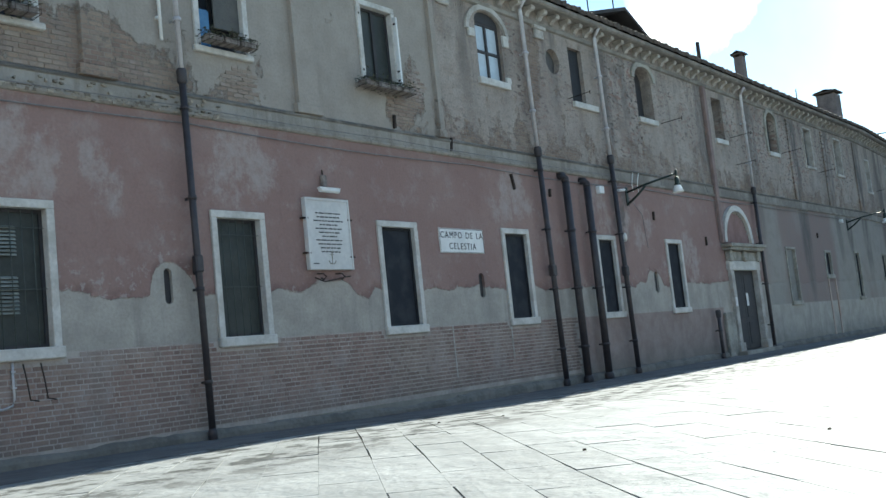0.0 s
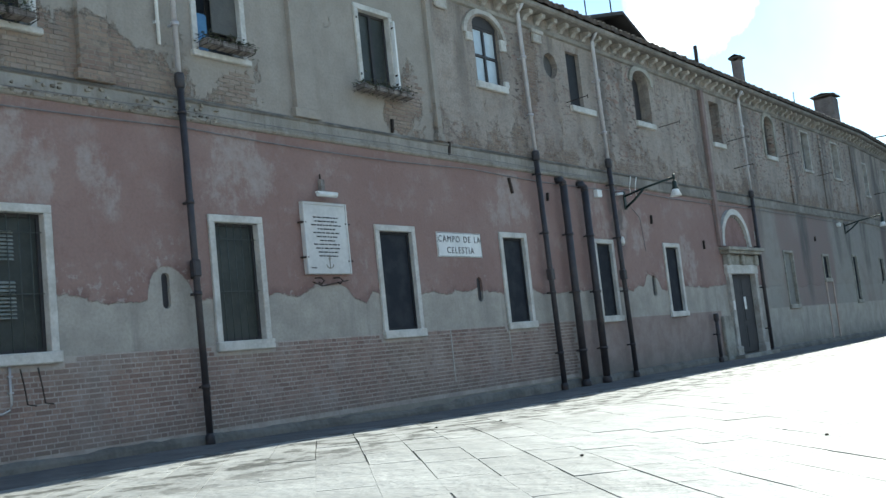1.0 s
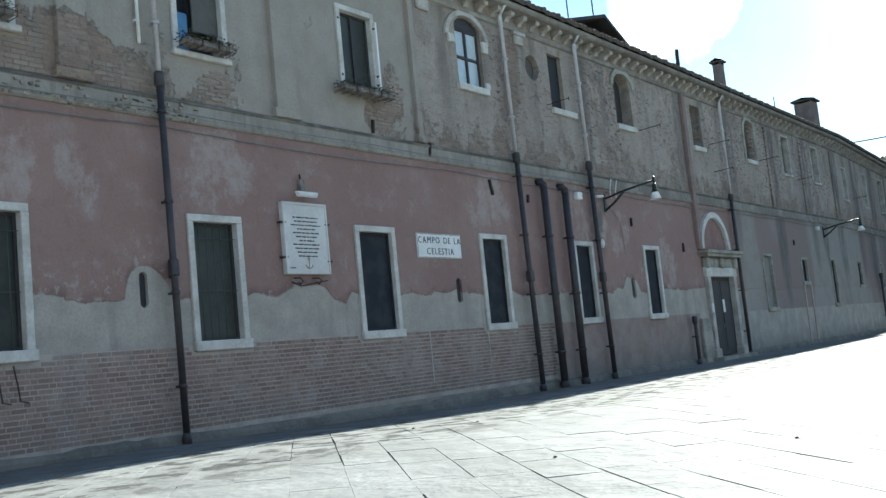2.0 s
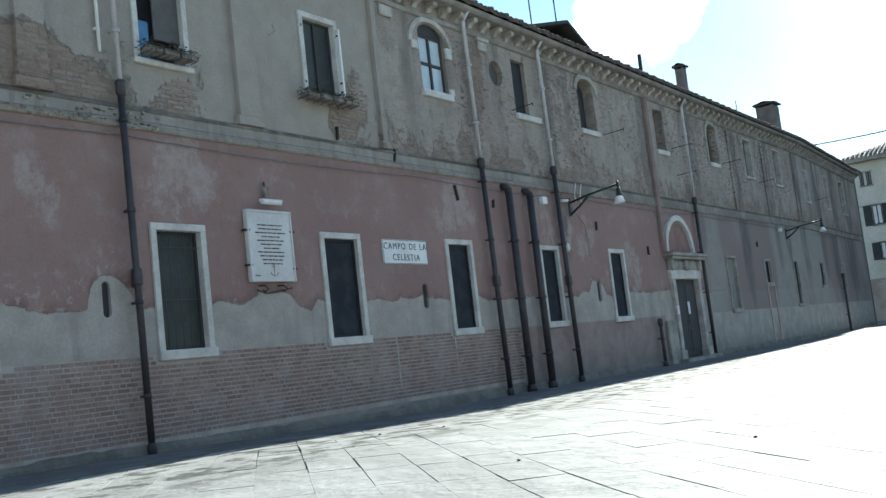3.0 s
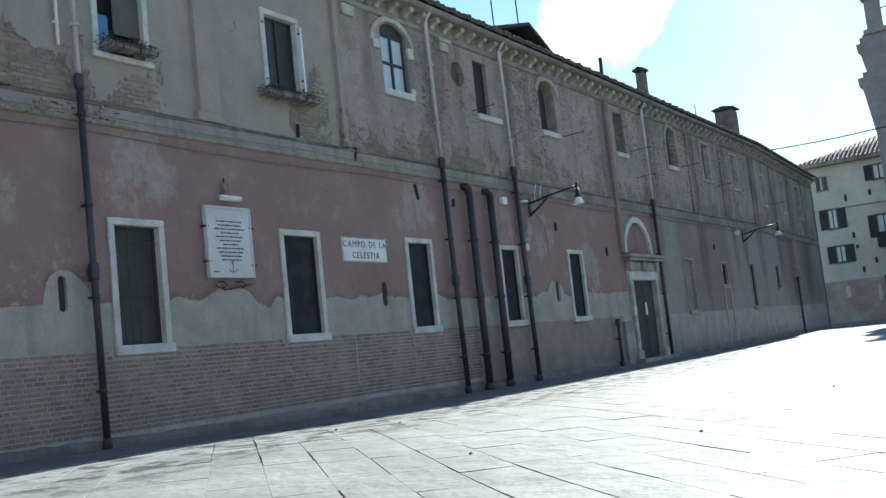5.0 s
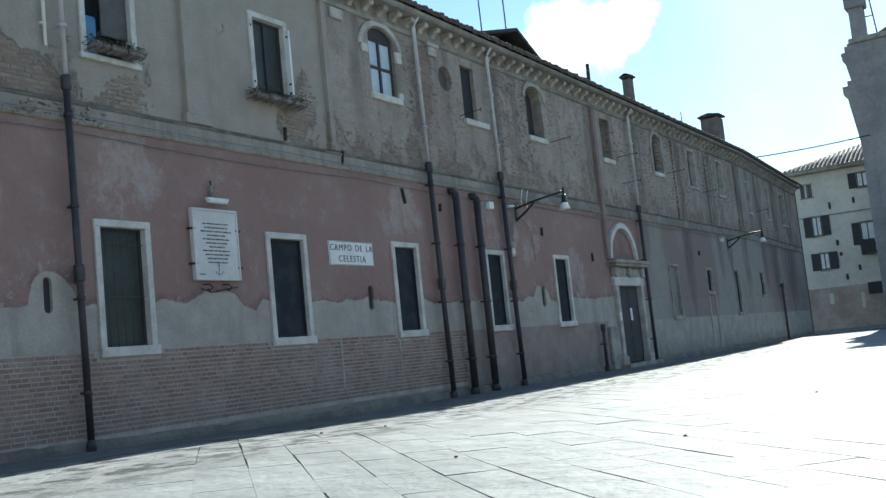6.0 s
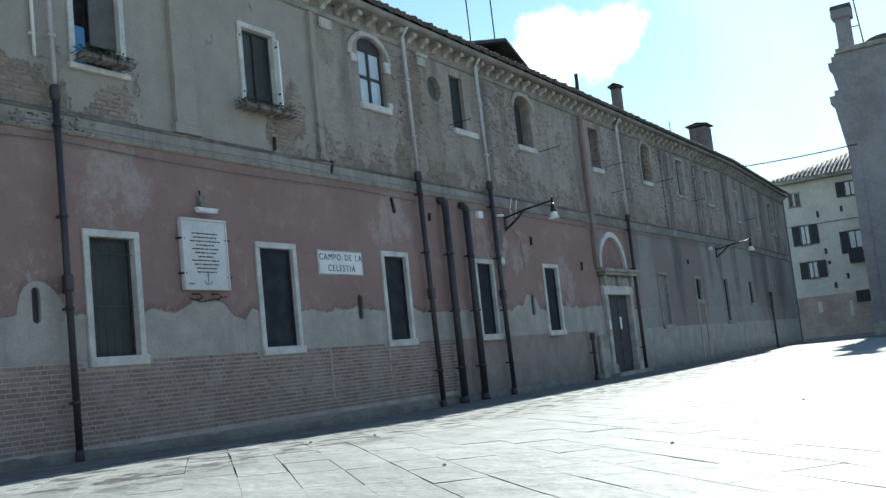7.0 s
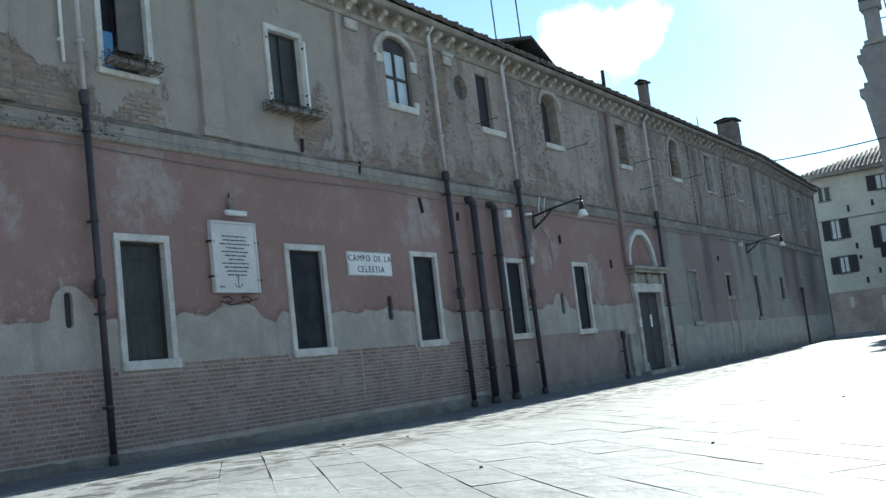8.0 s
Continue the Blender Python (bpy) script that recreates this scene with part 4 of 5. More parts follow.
of_door("jamb_base", M_STONE_MID, (27.1, 27.46, -0.14, 0.2, 0.0, 0.32))
of_door("lintel", M_STONE, (25.2, 27.4, -0.1, 0.2, 2.234, 2.48))
of_door("frieze", M_STONE_OLD, (25.26, 27.34, -0.07, 0.1, 2.48, 2.74))
for x0 in (25.2, 26.2, 27.22):
    of_door("console", M_STONE_OLD, (x0, x0 + 0.18, -0.17, 0.0, 2.46, 2.76), bevel=0.03)
of_door("hood", M_STONE_OLD, (25.1, 27.5, -0.24, 0.0, 2.76, 2.84), (25.02, 27.58, -0.3, 0.0, 2.84, 2.93))
of_door("threshold", M_STONE_OLD, (25.0, 27.6, -0.35, 0.4, -0.05, 0.1))
of_door("doorbell", M_WHITE, (25.27, 25.36, -0.13, -0.09, 1.28, 1.52), bevel=0.01, label="small white bell panel")
of_door("side_block", M_STONE_OLD, (24.55, 25.14, -0.09, 0.0, 0.0, 1.14), bevel=0.015, label="grey stone block beside the door")
bm = bmesh.new()
prism(bm, arc(26.16, 2.98, 1.02, 1.02, 0, 180, 24) + arc(26.16, 2.98, 0.87, 0.87, 180, 0, 24), -0.1, 0.0)
under("lunette_arch", bm, M_STONE, door)
bm = bmesh.new()
prism(bm, arc(26.16, 2.98, 0.87, 0.87, 0, 180, 24), -0.02, 0.005)
under("lunette", bm, simple("lunette_render", (0.2, 0.115, 0.1), (0.27, 0.17, 0.15), 3.0, 0.9), door, "faded red lunette")
for k in range(9):
    a = radians(20 + k * 9)
    of_door("dentil", M_STONE_OLD, (26.16 + 0.81 * math.cos(a) - 0.03, 26.16 + 0.81 * math.cos(a) + 0.03, -0.05, -0.02, 2.98 + 0.82 * math.sin(a) - 0.03, 2.98 + 0.82 * math.sin(a) + 0.03), bevel=0)
bm = bmesh.new()
box(bm, 27.75, 27.98, -0.03, 0.0, 3.22, 3.45, 0.006)
made("small_plate", bm, M_STONE, "small pale stone plate beside the portal", "plate")

# ---- marble tablet with its lamp ----
tablet = holder("memorial_tablet", (10.37, -0.06, 2.21), "pale marble wall tablet with dark lettering lines and an anchor", "tablet")
bm = bmesh.new()
box(bm, 9.92, 10.82, -0.07, 0.0, 2.21, 3.25, 0.008)
under("slab", bm, M_MARBLE, tablet)
bm = bmesh.new()
for b in ((9.92, 9.95, 2.21, 3.25), (10.79, 10.82, 2.21, 3.25), (9.95, 10.79, 3.21, 3.25)):
    box(bm, b[0], b[1], -0.085, -0.066, b[2], b[3], 0.006)
under("rim", bm, M_MARBLE, tablet)
rnd = random.Random(8)
widths = (0.5, 0.46, 0.6, 0.36, 0.54, 0.42, 0.3, 0.56, 0.48, 0.4, 0.38)
for k, w in enumerate(widths):
    z = 3.03 - k * 0.056
    x = 10.37 - w / 2
    while x < 10.37 + w / 2 - 0.02:
        l = min(rnd.uniform(0.03, 0.11), 10.37 + w / 2 - x)
        bm = bmesh.new()
        box(bm, x, x + l, -0.074, -0.069, z - 0.009, z + 0.009)
        under("letter_bar", bm, M_INK, tablet)
        x += l + 0.018
bm = bmesh.new()
box(bm, 10.0, 10.11, -0.074, -0.069, 2.29, 2.305)
under("letter_bar", bm, M_INK, tablet)
bm = bmesh.new()
box(bm, 10.375, 10.39, -0.075, -0.069, 2.29, 2.45)
prism(bm, arc(10.383, 2.37, 0.085, 0.085, 200, 340, 12) + arc(10.383, 2.375, 0.07, 0.075, 340, 200, 12), -0.075, -0.069)
prism(bm, arc(10.383, 2.465, 0.018, 0.018, 0, 330, 10), -0.075, -0.069)
box(bm, 10.345, 10.42, -0.075, -0.069, 2.425, 2.435)
under("anchor_relief", bm, M_STONE_OLD, tablet, "small carved anchor")
for x, z in ((9.92, 2.95), (9.92, 2.45), (10.82, 2.95), (10.82, 2.4)):
    bm = bmesh.new()
    box(bm, x - 0.05, x + 0.05, -0.075, 0.0, z - 0.012, z + 0.012)
    under("clamp", bm, M_RUST, tablet)
bracket = holder("iron_bracket", (10.4, 0, 2.1), "rusty scrolled iron bracket below the marble tablet", "bracket")
for x in (10.12, 10.5):
    bm = bmesh.new()
    tube(bm, [(x, 0.0, 2.16), (x, -0.12, 2.15), (x + 0.02, -0.16, 2.1), (x, -0.12, 2.06), (x - 0.02, -0.09, 2.09)], 0.011, 6)
    under("scroll", bm, M_RUST, bracket)
bm = bmesh.new()
tube(bm, [(10.02, -0.05, 2.1), (10.2, -0.06, 2.04), (10.4, -0.06, 2.07), (10.75, -0.05, 2.12)], 0.009, 6)
under("rod", bm, M_RUST, bracket)
light = holder("tablet_lamp", (10.38, 0, 3.3), "small white wall lamp above the marble tablet", "lamp")
bm = bmesh.new()
tube(bm, [(10.2, -0.13, 3.36), (10.58, -0.13, 3.36)], 0.036, 10)
box(bm, 10.18, 10.6, -0.16, -0.09, 3.375, 3.4, 0.006)
under("lamp_housing", bm, M_WHITE, light)
bm = bmesh.new()
tube(bm, [(10.38, 0.0, 3.42), (10.38, -0.13, 3.38)], 0.018, 8)
under("lamp_arm", bm, M_ZINC, light)
bm = bmesh.new()
box(bm, 10.34, 10.43, -0.07, 0.0, 3.42, 3.6, 0.01)
under("ballast_box", bm, M_CLAY, light)
bm = bmesh.new()
tube(bm, [(10.38, -0.03, 3.6), (10.375, -0.03, 3.68)], 0.012, 6)
under("lamp_conduit", bm, M_RUST, light)

# ---- painted street sign ----
sign = holder("street_sign", (13.65, 0, 2.51), "white painted wall sign with black letters and thin border", "sign")
bm = bmesh.new()
box(bm, 13.02, 14.28, -0.018, 0.0, 2.51, 2.93, 0.004)
under("sign_panel", bm, M_WHITE, sign)
for b in ((13.03, 14.27, 2.915, 2.922), (13.03, 14.27, 2.518, 2.525), (13.03, 13.037, 2.525, 2.915), (14.263, 14.27, 2.525, 2.915)):
    bm = bmesh.new()
    box(bm, b[0], b[1], -0.021, -0.017, b[2], b[3])
    under("border", bm, M_INK, sign)


def lettering(text, x, z, size, wide, parent):
    curve = bpy.data.curves.new("letters", "FONT")
    curve.body, curve.size, curve.align_x, curve.align_y = text, size, "CENTER", "CENTER"
    curve.space_word = 1.4
    curve.extrude, curve.space_character, curve.offset = 0.002, 1.25, 0.0
    tmp = new("letters_tmp", curve)
    bpy.context.view_layer.update()
    me = bpy.data.meshes.new_from_object(tmp.evaluated_get(bpy.context.evaluated_depsgraph_get()))
    bpy.data.objects.remove(tmp)
    me.transform(pose(x, -0.021, z, 90) @ Matrix.Diagonal((wide, 1, 1, 1)))
    me.transform(Matrix.Translation(-parent.location))
    whole = bmesh.new()
    whole.from_mesh(me)
    left = set(whole.verts)
    while left:
        island, queue = set(), [left.pop()]
        while queue:
            v = queue.pop()
            island.add(v)
            for e in v.link_edges:
                o = e.other_vert(v)
                if o in left:
                    left.discard(o)
                    queue.append(o)
        one = bmesh.new()
        index = {v: one.verts.new(v.co) for v in island}
        for f in {f for v in island for f in v.link_faces}:
            one.faces.new([index[v] for v in f.verts])
        part("letter", one, M_INK, parent)
    whole.free()


lettering("CAMPO DE LA", 13.65, 2.81, 0.155, 0.98, sign)
lettering("CELESTIA", 13.65, 2.62, 0.155, 0.98, sign)

# ---- street lamps on arms ----
def street_lamp(x, z, reach, label):
    y = off(x)
    ob = holder("street_lamp", (x, y, z), label, "street lamp", "lamps on wall arms")

    def bit(name, material, build, tag=""):
        bm = bmesh.new()
        build(bm)
        under(name, bm, material, ob, tag)

    tip = y - reach
    bit("wall_plate", M_GREEN, lambda bm: box(bm, x - 0.05, x + 0.05, y - 0.03, y, z - 0.3, z + 0.12, 0.008))
    bit("arm", M_GREEN, lambda bm: tube(bm, [(x, y - 0.02, z), (x, y - 0.5, z + 0.1), (x, tip, z + 0.2)], 0.024, 8))
    bit("brace", M_GREEN, lambda bm: tube(bm, [(x, y - 0.02, z - 0.26), (x, y - 0.25, z - 0.12), (x, y - 0.5, z + 0.08)], 0.028, 8))
    bit("finial", M_GREEN, lambda bm: lathe(bm, (x, tip, z + 0.2), [(0.005, 0.09), (0.03, 0.06), (0.03, 0.0), (0.02, -0.06)], 10))
    bit("cap", M_GREEN, lambda bm: lathe(bm, (x, tip, z + 0.14), [(0.02, 0.0), (0.05, -0.04), (0.055, -0.15), (0.075, -0.2)], 14))
    bit("shade", M_ENAMEL, lambda bm: lathe(bm, (x, tip, z - 0.04), [(0.06, 0.0), (0.08, -0.05), (0.13, -0.17), (0.125, -0.17), (0.075, -0.05), (0.05, -0.01)], 18), "white enamelled bell shade")
    bit("bulb", M_MARBLE, lambda bm: lathe(bm, (x, tip, z - 0.1), [(0.02, 0.03), (0.04, -0.02), (0.04, -0.07), (0.01, -0.1)], 12))
    return ob


street_lamp(20.0, 3.97, 1.23, "green street lamp on a wall arm with white bell shade")
street_lamp(36.85, 3.98, 1.3, "green street lamp on a far wall arm with white bell shade")
for x0, x1, z0, z1 in ((18.62, 18.82, 3.86, 4.02),):
    bm = bmesh.new()
    box(bm, x0, x1, -0.1, 0.0, z0, z1, 0.01)
    made("junction_box", bm, M_WHITE, "small white junction box under the string course", "junction box")
bm = bmesh.new()
tube(bm, [(19.45, -0.1, 3.97), (19.75, -0.1, 4.0)], 0.03, 8)
made("lamp_ballast", bm, M_WHITE, "small pale tube fitting beside the lamp arm", "fitting")
bm = bmesh.new()
lathe(bm, (19.5, 0.0, 2.94), [(0.03, 0), (0.09, -0.03), (0.1, -0.1), (0.04, -0.13)], 12, "y")
made("wall_fitting", bm, M_STONE, "small pale round fitting beside a window", "fitting")
for x in (20.28, 20.55):
    bm = bmesh.new()
    tube(bm, [(x, -0.04, 4.0), (x - 0.02, -0.04, 4.2), (x - 0.06, -0.12, 4.42)], 0.012, 6)
    made("conduit", bm, M_WHITE, "thin white conduit rising from the lamp arm", "conduit", "conduits by the lamp")
bm = bmesh.new()
box(bm, 35.9, 36.05, -0.12, 0.0, 3.92, 4.05, 0.01)
made("junction_box", bm, M_WHITE, "small white junction box on the far wall", "junction box")

# ---- cables along the wall ----
def cable(points, r=0.009, label="grey cable sagging along the wall"):
    bm = bmesh.new()
    pts = []
    for a, b in zip(points, points[1:]):
        for k in range(6):
            f = k / 6
            sag = 0.018 * (b[0] - a[0]) * f * (1 - f)
            pts.append(tuple(p + (q - p) * f for p, q in zip(a, b))[:2] + (a[2] + (b[2] - a[2]) * f - sag,))
    tube(bm, pts + [points[-1]], r, 6)
    return made("cable", bm, M_CABLE, label, "cable", "cables on the wall")


cable([(x, -0.03 + off(x), 4.06 + 0.03 * math.sin(x)) for x in (0, 3.5, 8.0, 11.0, 14.2, 17.0, 20.0)])
cable([(x, -0.11 + off(x), 4.27 + 0.02 * math.sin(x * 1.7)) for x in (3, 7.9, 12, 15, 19.5)], 0.007)
cable([(x, -0.03 + off(x), 4.1 + 0.03 * math.sin(x)) for x in (20, 24, 27.7, 32, 36.8, 42, 47)], 0.011)
cable([(20.0, -0.03, 3.9), (20.6, -0.03, 3.5), (20.7, -0.03, 2.75)], 0.006)
cable([(24.3, -0.03, 4.6), (24.9, -0.03, 3.9), (25.1, -0.03, 2.95)], 0.008)

# ---- iron tie ends, stubs and laundry rods ----
def iron_stub(x, z, h, lean, label="rusty iron tie end in the wall"):
    bm = bmesh.new()
    y = off(x)
    v = box(bm, x - 0.022, x + 0.022, y - 0.05, y, z - h / 2, z + h / 2, 0.006)
    bmesh.ops.rotate(bm, verts=bm.verts, cent=(x, y, z), matrix=Matrix.Rotation(radians(lean), 3, "Y"))
    made("iron_tie", bm, M_RUST, label, "iron tie", "iron ties in the wall")


# the leaning bar at x 15.42 stands in for a dark crack
for x, z, h, lean in ((12.15, 4.62, 0.22, 4), (13.62, 4.4, 0.24, 10), (15.42, 3.88, 0.3, -14), (21.2, 3.5, 0.2, 5), (24.05, 2.98, 0.22, 0), (7.96, 2.25, 0.2, 0), (16.7, 3.75, 0.16, 8), (33.2, 3.4, 0.16, 0)):
    iron_stub(x, z, h, lean)
for x, z, l in ((17.95, 5.83, 0.5), (22.3, 5.82, 0.55), (26.7, 5.95, 0.6), (26.9, 5.2, 0.55), (30.9, 5.92, 0.6), (34.5, 5.6, 0.5), (42.3, 5.5, 0.5)):
    y = off(x)
    bm = bmesh.new()
    tube(bm, [(x, y + 0.02, z), (x, y - l, z + 0.03)], 0.009, 6)
    tube(bm, [(x, y - l, z - 0.02), (x, y - l, z + 0.06)], 0.009, 6)
    made("laundry_rod", bm, M_RUST, "rusty iron rod standing out from the upper wall", "iron rod", "iron rods on the upper wall")
for x in (5.62, 5.82):
    bm = bmesh.new()
    tube(bm, [(x, -0.03, 1.2), (x + 0.02, -0.06, 1.0), (x + 0.05, -0.05, 0.82), (x + 0.15, -0.04, 0.8)], 0.008, 6)
    made("iron_hook", bm, M_RUST, "bent iron bar hanging below a window sill", "iron bar", "bent bars below the sill")

bm = bmesh.new()
tube(bm, [(5.5, -0.03, 1.24), (5.5, -0.035, 0.84), (5.48, -0.035, 0.78), (5.4, -0.035, 0.75), (5.2, -0.035, 0.74)], 0.014, 8)
for zz in (0.95, 1.12):
    box(bm, 5.475, 5.525, -0.05, 0.0, zz, zz + 0.02)
made("conduit", bm, M_ZINC, "pale conduit running down below a window sill", "conduit")

# ---- flower boxes ----
def planter(x0, x1, z, label, pots):
    ob = holder("flower_box", ((x0 + x1) / 2, -0.18, z), label, "flower box", "flower boxes at the upper windows")
    rnd = random.Random(int(x0 * 10))
    bm = bmesh.new()
    for zz in (z + 0.02, z + 0.08, z + 0.14):
        for a, b in (((x0, -0.26, zz), (x1, -0.26, zz)), ((x0, -0.26, zz), (x0, -0.02, zz)), ((x1, -0.26, zz), (x1, -0.02, zz))):
            tube(bm, [a, b], 0.003, 6)
    under("rail", bm, M_RUST, ob)
    for k in range(8):
        bm = bmesh.new()
        xx = x0 + (x1 - x0) * k / 7
        tube(bm, [(xx, -0.26, z + 0.14), (xx, -0.26, z + 0.02), (xx, -0.02, z)], 0.003, 6)
        under("basket_bar", bm, M_RUST, ob)
    n = pots
    for k in range(n):
        cxp = x0 + (x1 - x0) * (k + 0.5) / n
        bm = bmesh.new()
        w = (x1 - x0) / n * 0.45
        v = box(bm, cxp - w, cxp + w, -0.24, -0.06, z + 0.02, z + 0.11, 0.012)
        pot = under("pot", bm, M_CLAY, ob)
        verts, faces = [], []
        for _ in range(220):
            px, py, pz = cxp + rnd.gauss(0, w * 0.75), -0.15 + rnd.gauss(0, 0.06), z + 0.09 + rnd.gauss(0.02, 0.05)
            a, s = rnd.uniform(0, 6.28), rnd.uniform(0.012, 0.035)
            d, e = Vector((math.cos(a), math.sin(a), rnd.uniform(-0.5, 0.8))) * s, Vector((-math.sin(a), math.cos(a), rnd.uniform(-0.4, 0.4))) * s * 0.5
            m = len(verts)
            p = Vector((px, py, pz)) - ob.location
            verts += [p - d, p + e, p + d, p - e]
            faces.append((m, m + 1, m + 2, m + 3))
        me = bpy.data.meshes.new("plant")
        me.from_pydata(verts, [], faces)
        me.materials.append(M_LEAF)
        plant = new("plant", me)
        plant.parent = ob
        tagged(plant, kind="stuff")
    return ob


planter(8.3, 9.12, 5.18, "iron basket with worn pots and sparse plants on a window sill", 3)
planter(11.3, 12.5, 5.05, "iron basket with low plants below a white framed window", 4)
planter(4.9, 5.95, 5.0, "iron basket with dark plants on a window sill", 3)
# blue sheet added for the sky reflected in this window's glass
bm = bmesh.new()
box(bm, 8.42, 8.62, 0.1, 0.13, 5.14, 5.75, 0.02)
made("cloth", bm, M_BLUE, "pale blue sheet for sky reflected in the open window", "cloth")
bm = bmesh.new()
box(bm, 8.66, 9.1, 0.05, 0.08, 5.5, 6.37, 0.006)
made("roller_blind", bm, M_DIM, "grey blind half drawn in the open window", "blind")

# ---- on the roof ----
def roof_at(y):
    return 7.66 + (y + 0.42) * 2.19 / 6.42


M_SOOTY = simple("sooty_brick", (0.11, 0.092, 0.085), (0.2, 0.165, 0.15), 2.5, 0.92, depth=0.02)


def chimney(x, y, w, z, cap, label):
    ob = holder("chimney", (x, y, roof_at(y)), label, "chimney", "chimneys on the roof")
    bm = bmesh.new()
    v = box(bm, x - w, x + w, y - w, y + w, roof_at(y) - 0.3, z, 0.01)
    under("shaft", bm, M_SOOTY, ob)
    bm = bmesh.new()
    box(bm, x - w - cap, x + w + cap, y - w - cap, y + w + cap, z + 0.06, z + 0.11, 0.01)
    for sx in (-1, 1):
        for sy in (-1, 1):
            box(bm, x + sx * w * 0.75 - 0.04, x + sx * w * 0.75 + 0.04, y + sy * w * 0.75 - 0.04, y + sy * w * 0.75 + 0.04, z, z + 0.06)
    for s in (-1, 1):
        a = [bm.verts.new(p) for p in ((x - w - cap, y + s * (w + cap), z + 0.11), (x + w + cap, y + s * (w + cap), z + 0.11), (x + w + cap, y, z + 0.2), (x - w - cap, y, z + 0.2))]
        bm.faces.new(a)
    under("cap", bm, M_TILE, ob)
    return ob


chimney(30.45, 0.75, 0.14, 9.12, 0.07, "slim dark brick chimney with a flat cap")
chimney(40.35, 0.95, 0.36, 9.35, 0.1, "broad rendered chimney with a tiled cap")
bm = bmesh.new()
tube(bm, [(26.66, 0.55, 7.9), (26.68, 0.55, 8.85)], 0.055, 10)
made("flue_pipe", bm, M_RUST, "thin rusty metal flue pipe on the roof", "flue pipe")
bm = bmesh.new()
tube(bm, [(35.25, 0.6, 7.95), (35.2, 0.6, 8.78)], 0.016, 6)
made("roof_rod", bm, M_RUST, "short iron rod standing on the roof", "iron rod")
dormer = holder("dormer", (21.1, 1.2, 8.0), "small dark tiled roof dormer with deep eaves", "dormer")
bm = bmesh.new()
prism(bm, [(19.3, 7.8), (21.4, 7.8), (21.4, 7.9), (20.72, 8.25), (19.3, 7.86)], 0.3, 3.2)
under("dormer_wall", bm, M_DORMER, dormer)
for s in (-1, 1):
    bm = bmesh.new()
    x_e, z_e = (21.86, 7.78) if s > 0 else (18.1, 7.56)
    prism(bm, [(20.72, 8.36), (20.72, 8.28), (x_e, z_e), (x_e, z_e + 0.08)], -0.2, 3.4)
    under("dormer_roof", bm, M_DORMER, dormer)
bm = bmesh.new()
box(bm, 20.45, 21.0, 0.28, 0.31, 7.84, 8.08, 0.01)
under("dormer_hatch", bm, M_WOOD_AND_SHADE, dormer)
for x, y, z in ((20.74, 0.75, 8.4), (21.0, 0.22, 8.26)):
    bm = bmesh.new()
    tube(bm, [(x, y, z - 0.1), (x - 0.04, y, z + 1.55)], 0.018, 6)
    made("antenna_mast", bm, M_RUST, "thin iron antenna mast on the dormer", "antenna mast", "masts on the dormer")

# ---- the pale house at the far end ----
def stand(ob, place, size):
    """Places and sizes a building, with its parts, scaled outward along the camera's view."""
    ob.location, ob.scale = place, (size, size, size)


FX = 54.0
M_FAR_TILE = simple("mottled_far_tile", (0.16, 0.12, 0.1), (0.5, 0.46, 0.42), 3.5, 0.9, depth=0.02)
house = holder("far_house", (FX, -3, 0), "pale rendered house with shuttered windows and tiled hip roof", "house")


def of_house(name, material, *boxes, bevel=0.0, label=""):
    bm = bmesh.new()
    for b in boxes:
        box(bm, *b, bevel)
    return under(name, bm, material, house, label)


of_house("wall", M_FAR, (FX, FX + 9, -16, 6.0, 2.3, 8.5))
of_house("foot_wall", M_FAR_BRICK, (FX - 0.03, FX + 9, -16, 6.0, -0.3, 2.3), label="worn brick foot of the house")
bm = bmesh.new()
a = [bm.verts.new(p) for p in ((FX - 0.5, 1.6, 8.5), (FX - 0.5, -16.5, 8.5), (FX + 4.5, -12, 10.6), (FX + 4.5, -4.5, 10.6), (FX + 9.5, 1.6, 8.5), (FX + 9.5, -16.5, 8.5))]
for q in ((0, 1, 2, 3), (0, 3, 4), (4, 3, 2, 5), (1, 5, 2), (0, 4, 5, 1)):
    bm.faces.new([a[i] for i in q])
tiles = bmesh.new()
for k in range(80):
    yy = 1.4 - k * 0.22
    top = min(1.0, max(0.05, (1.6 - yy) / 6.1), max(0.05, (yy + 16.5) / 4.5))
    tube(tiles, [(FX - 0.52, yy, 8.53), (FX - 0.5 + 5.0 * top, yy, 8.53 + 2.1 * top)], 0.045, 6)
tagged(under("roof_tiling", tiles, M_FAR_TILE, house), kind="stuff")
under("roof", bm, M_FAR_TILE, house)
of_house("eave_board", M_STONE_OLD, (FX - 0.45, FX, -16.4, 1.5, 8.3, 8.5))


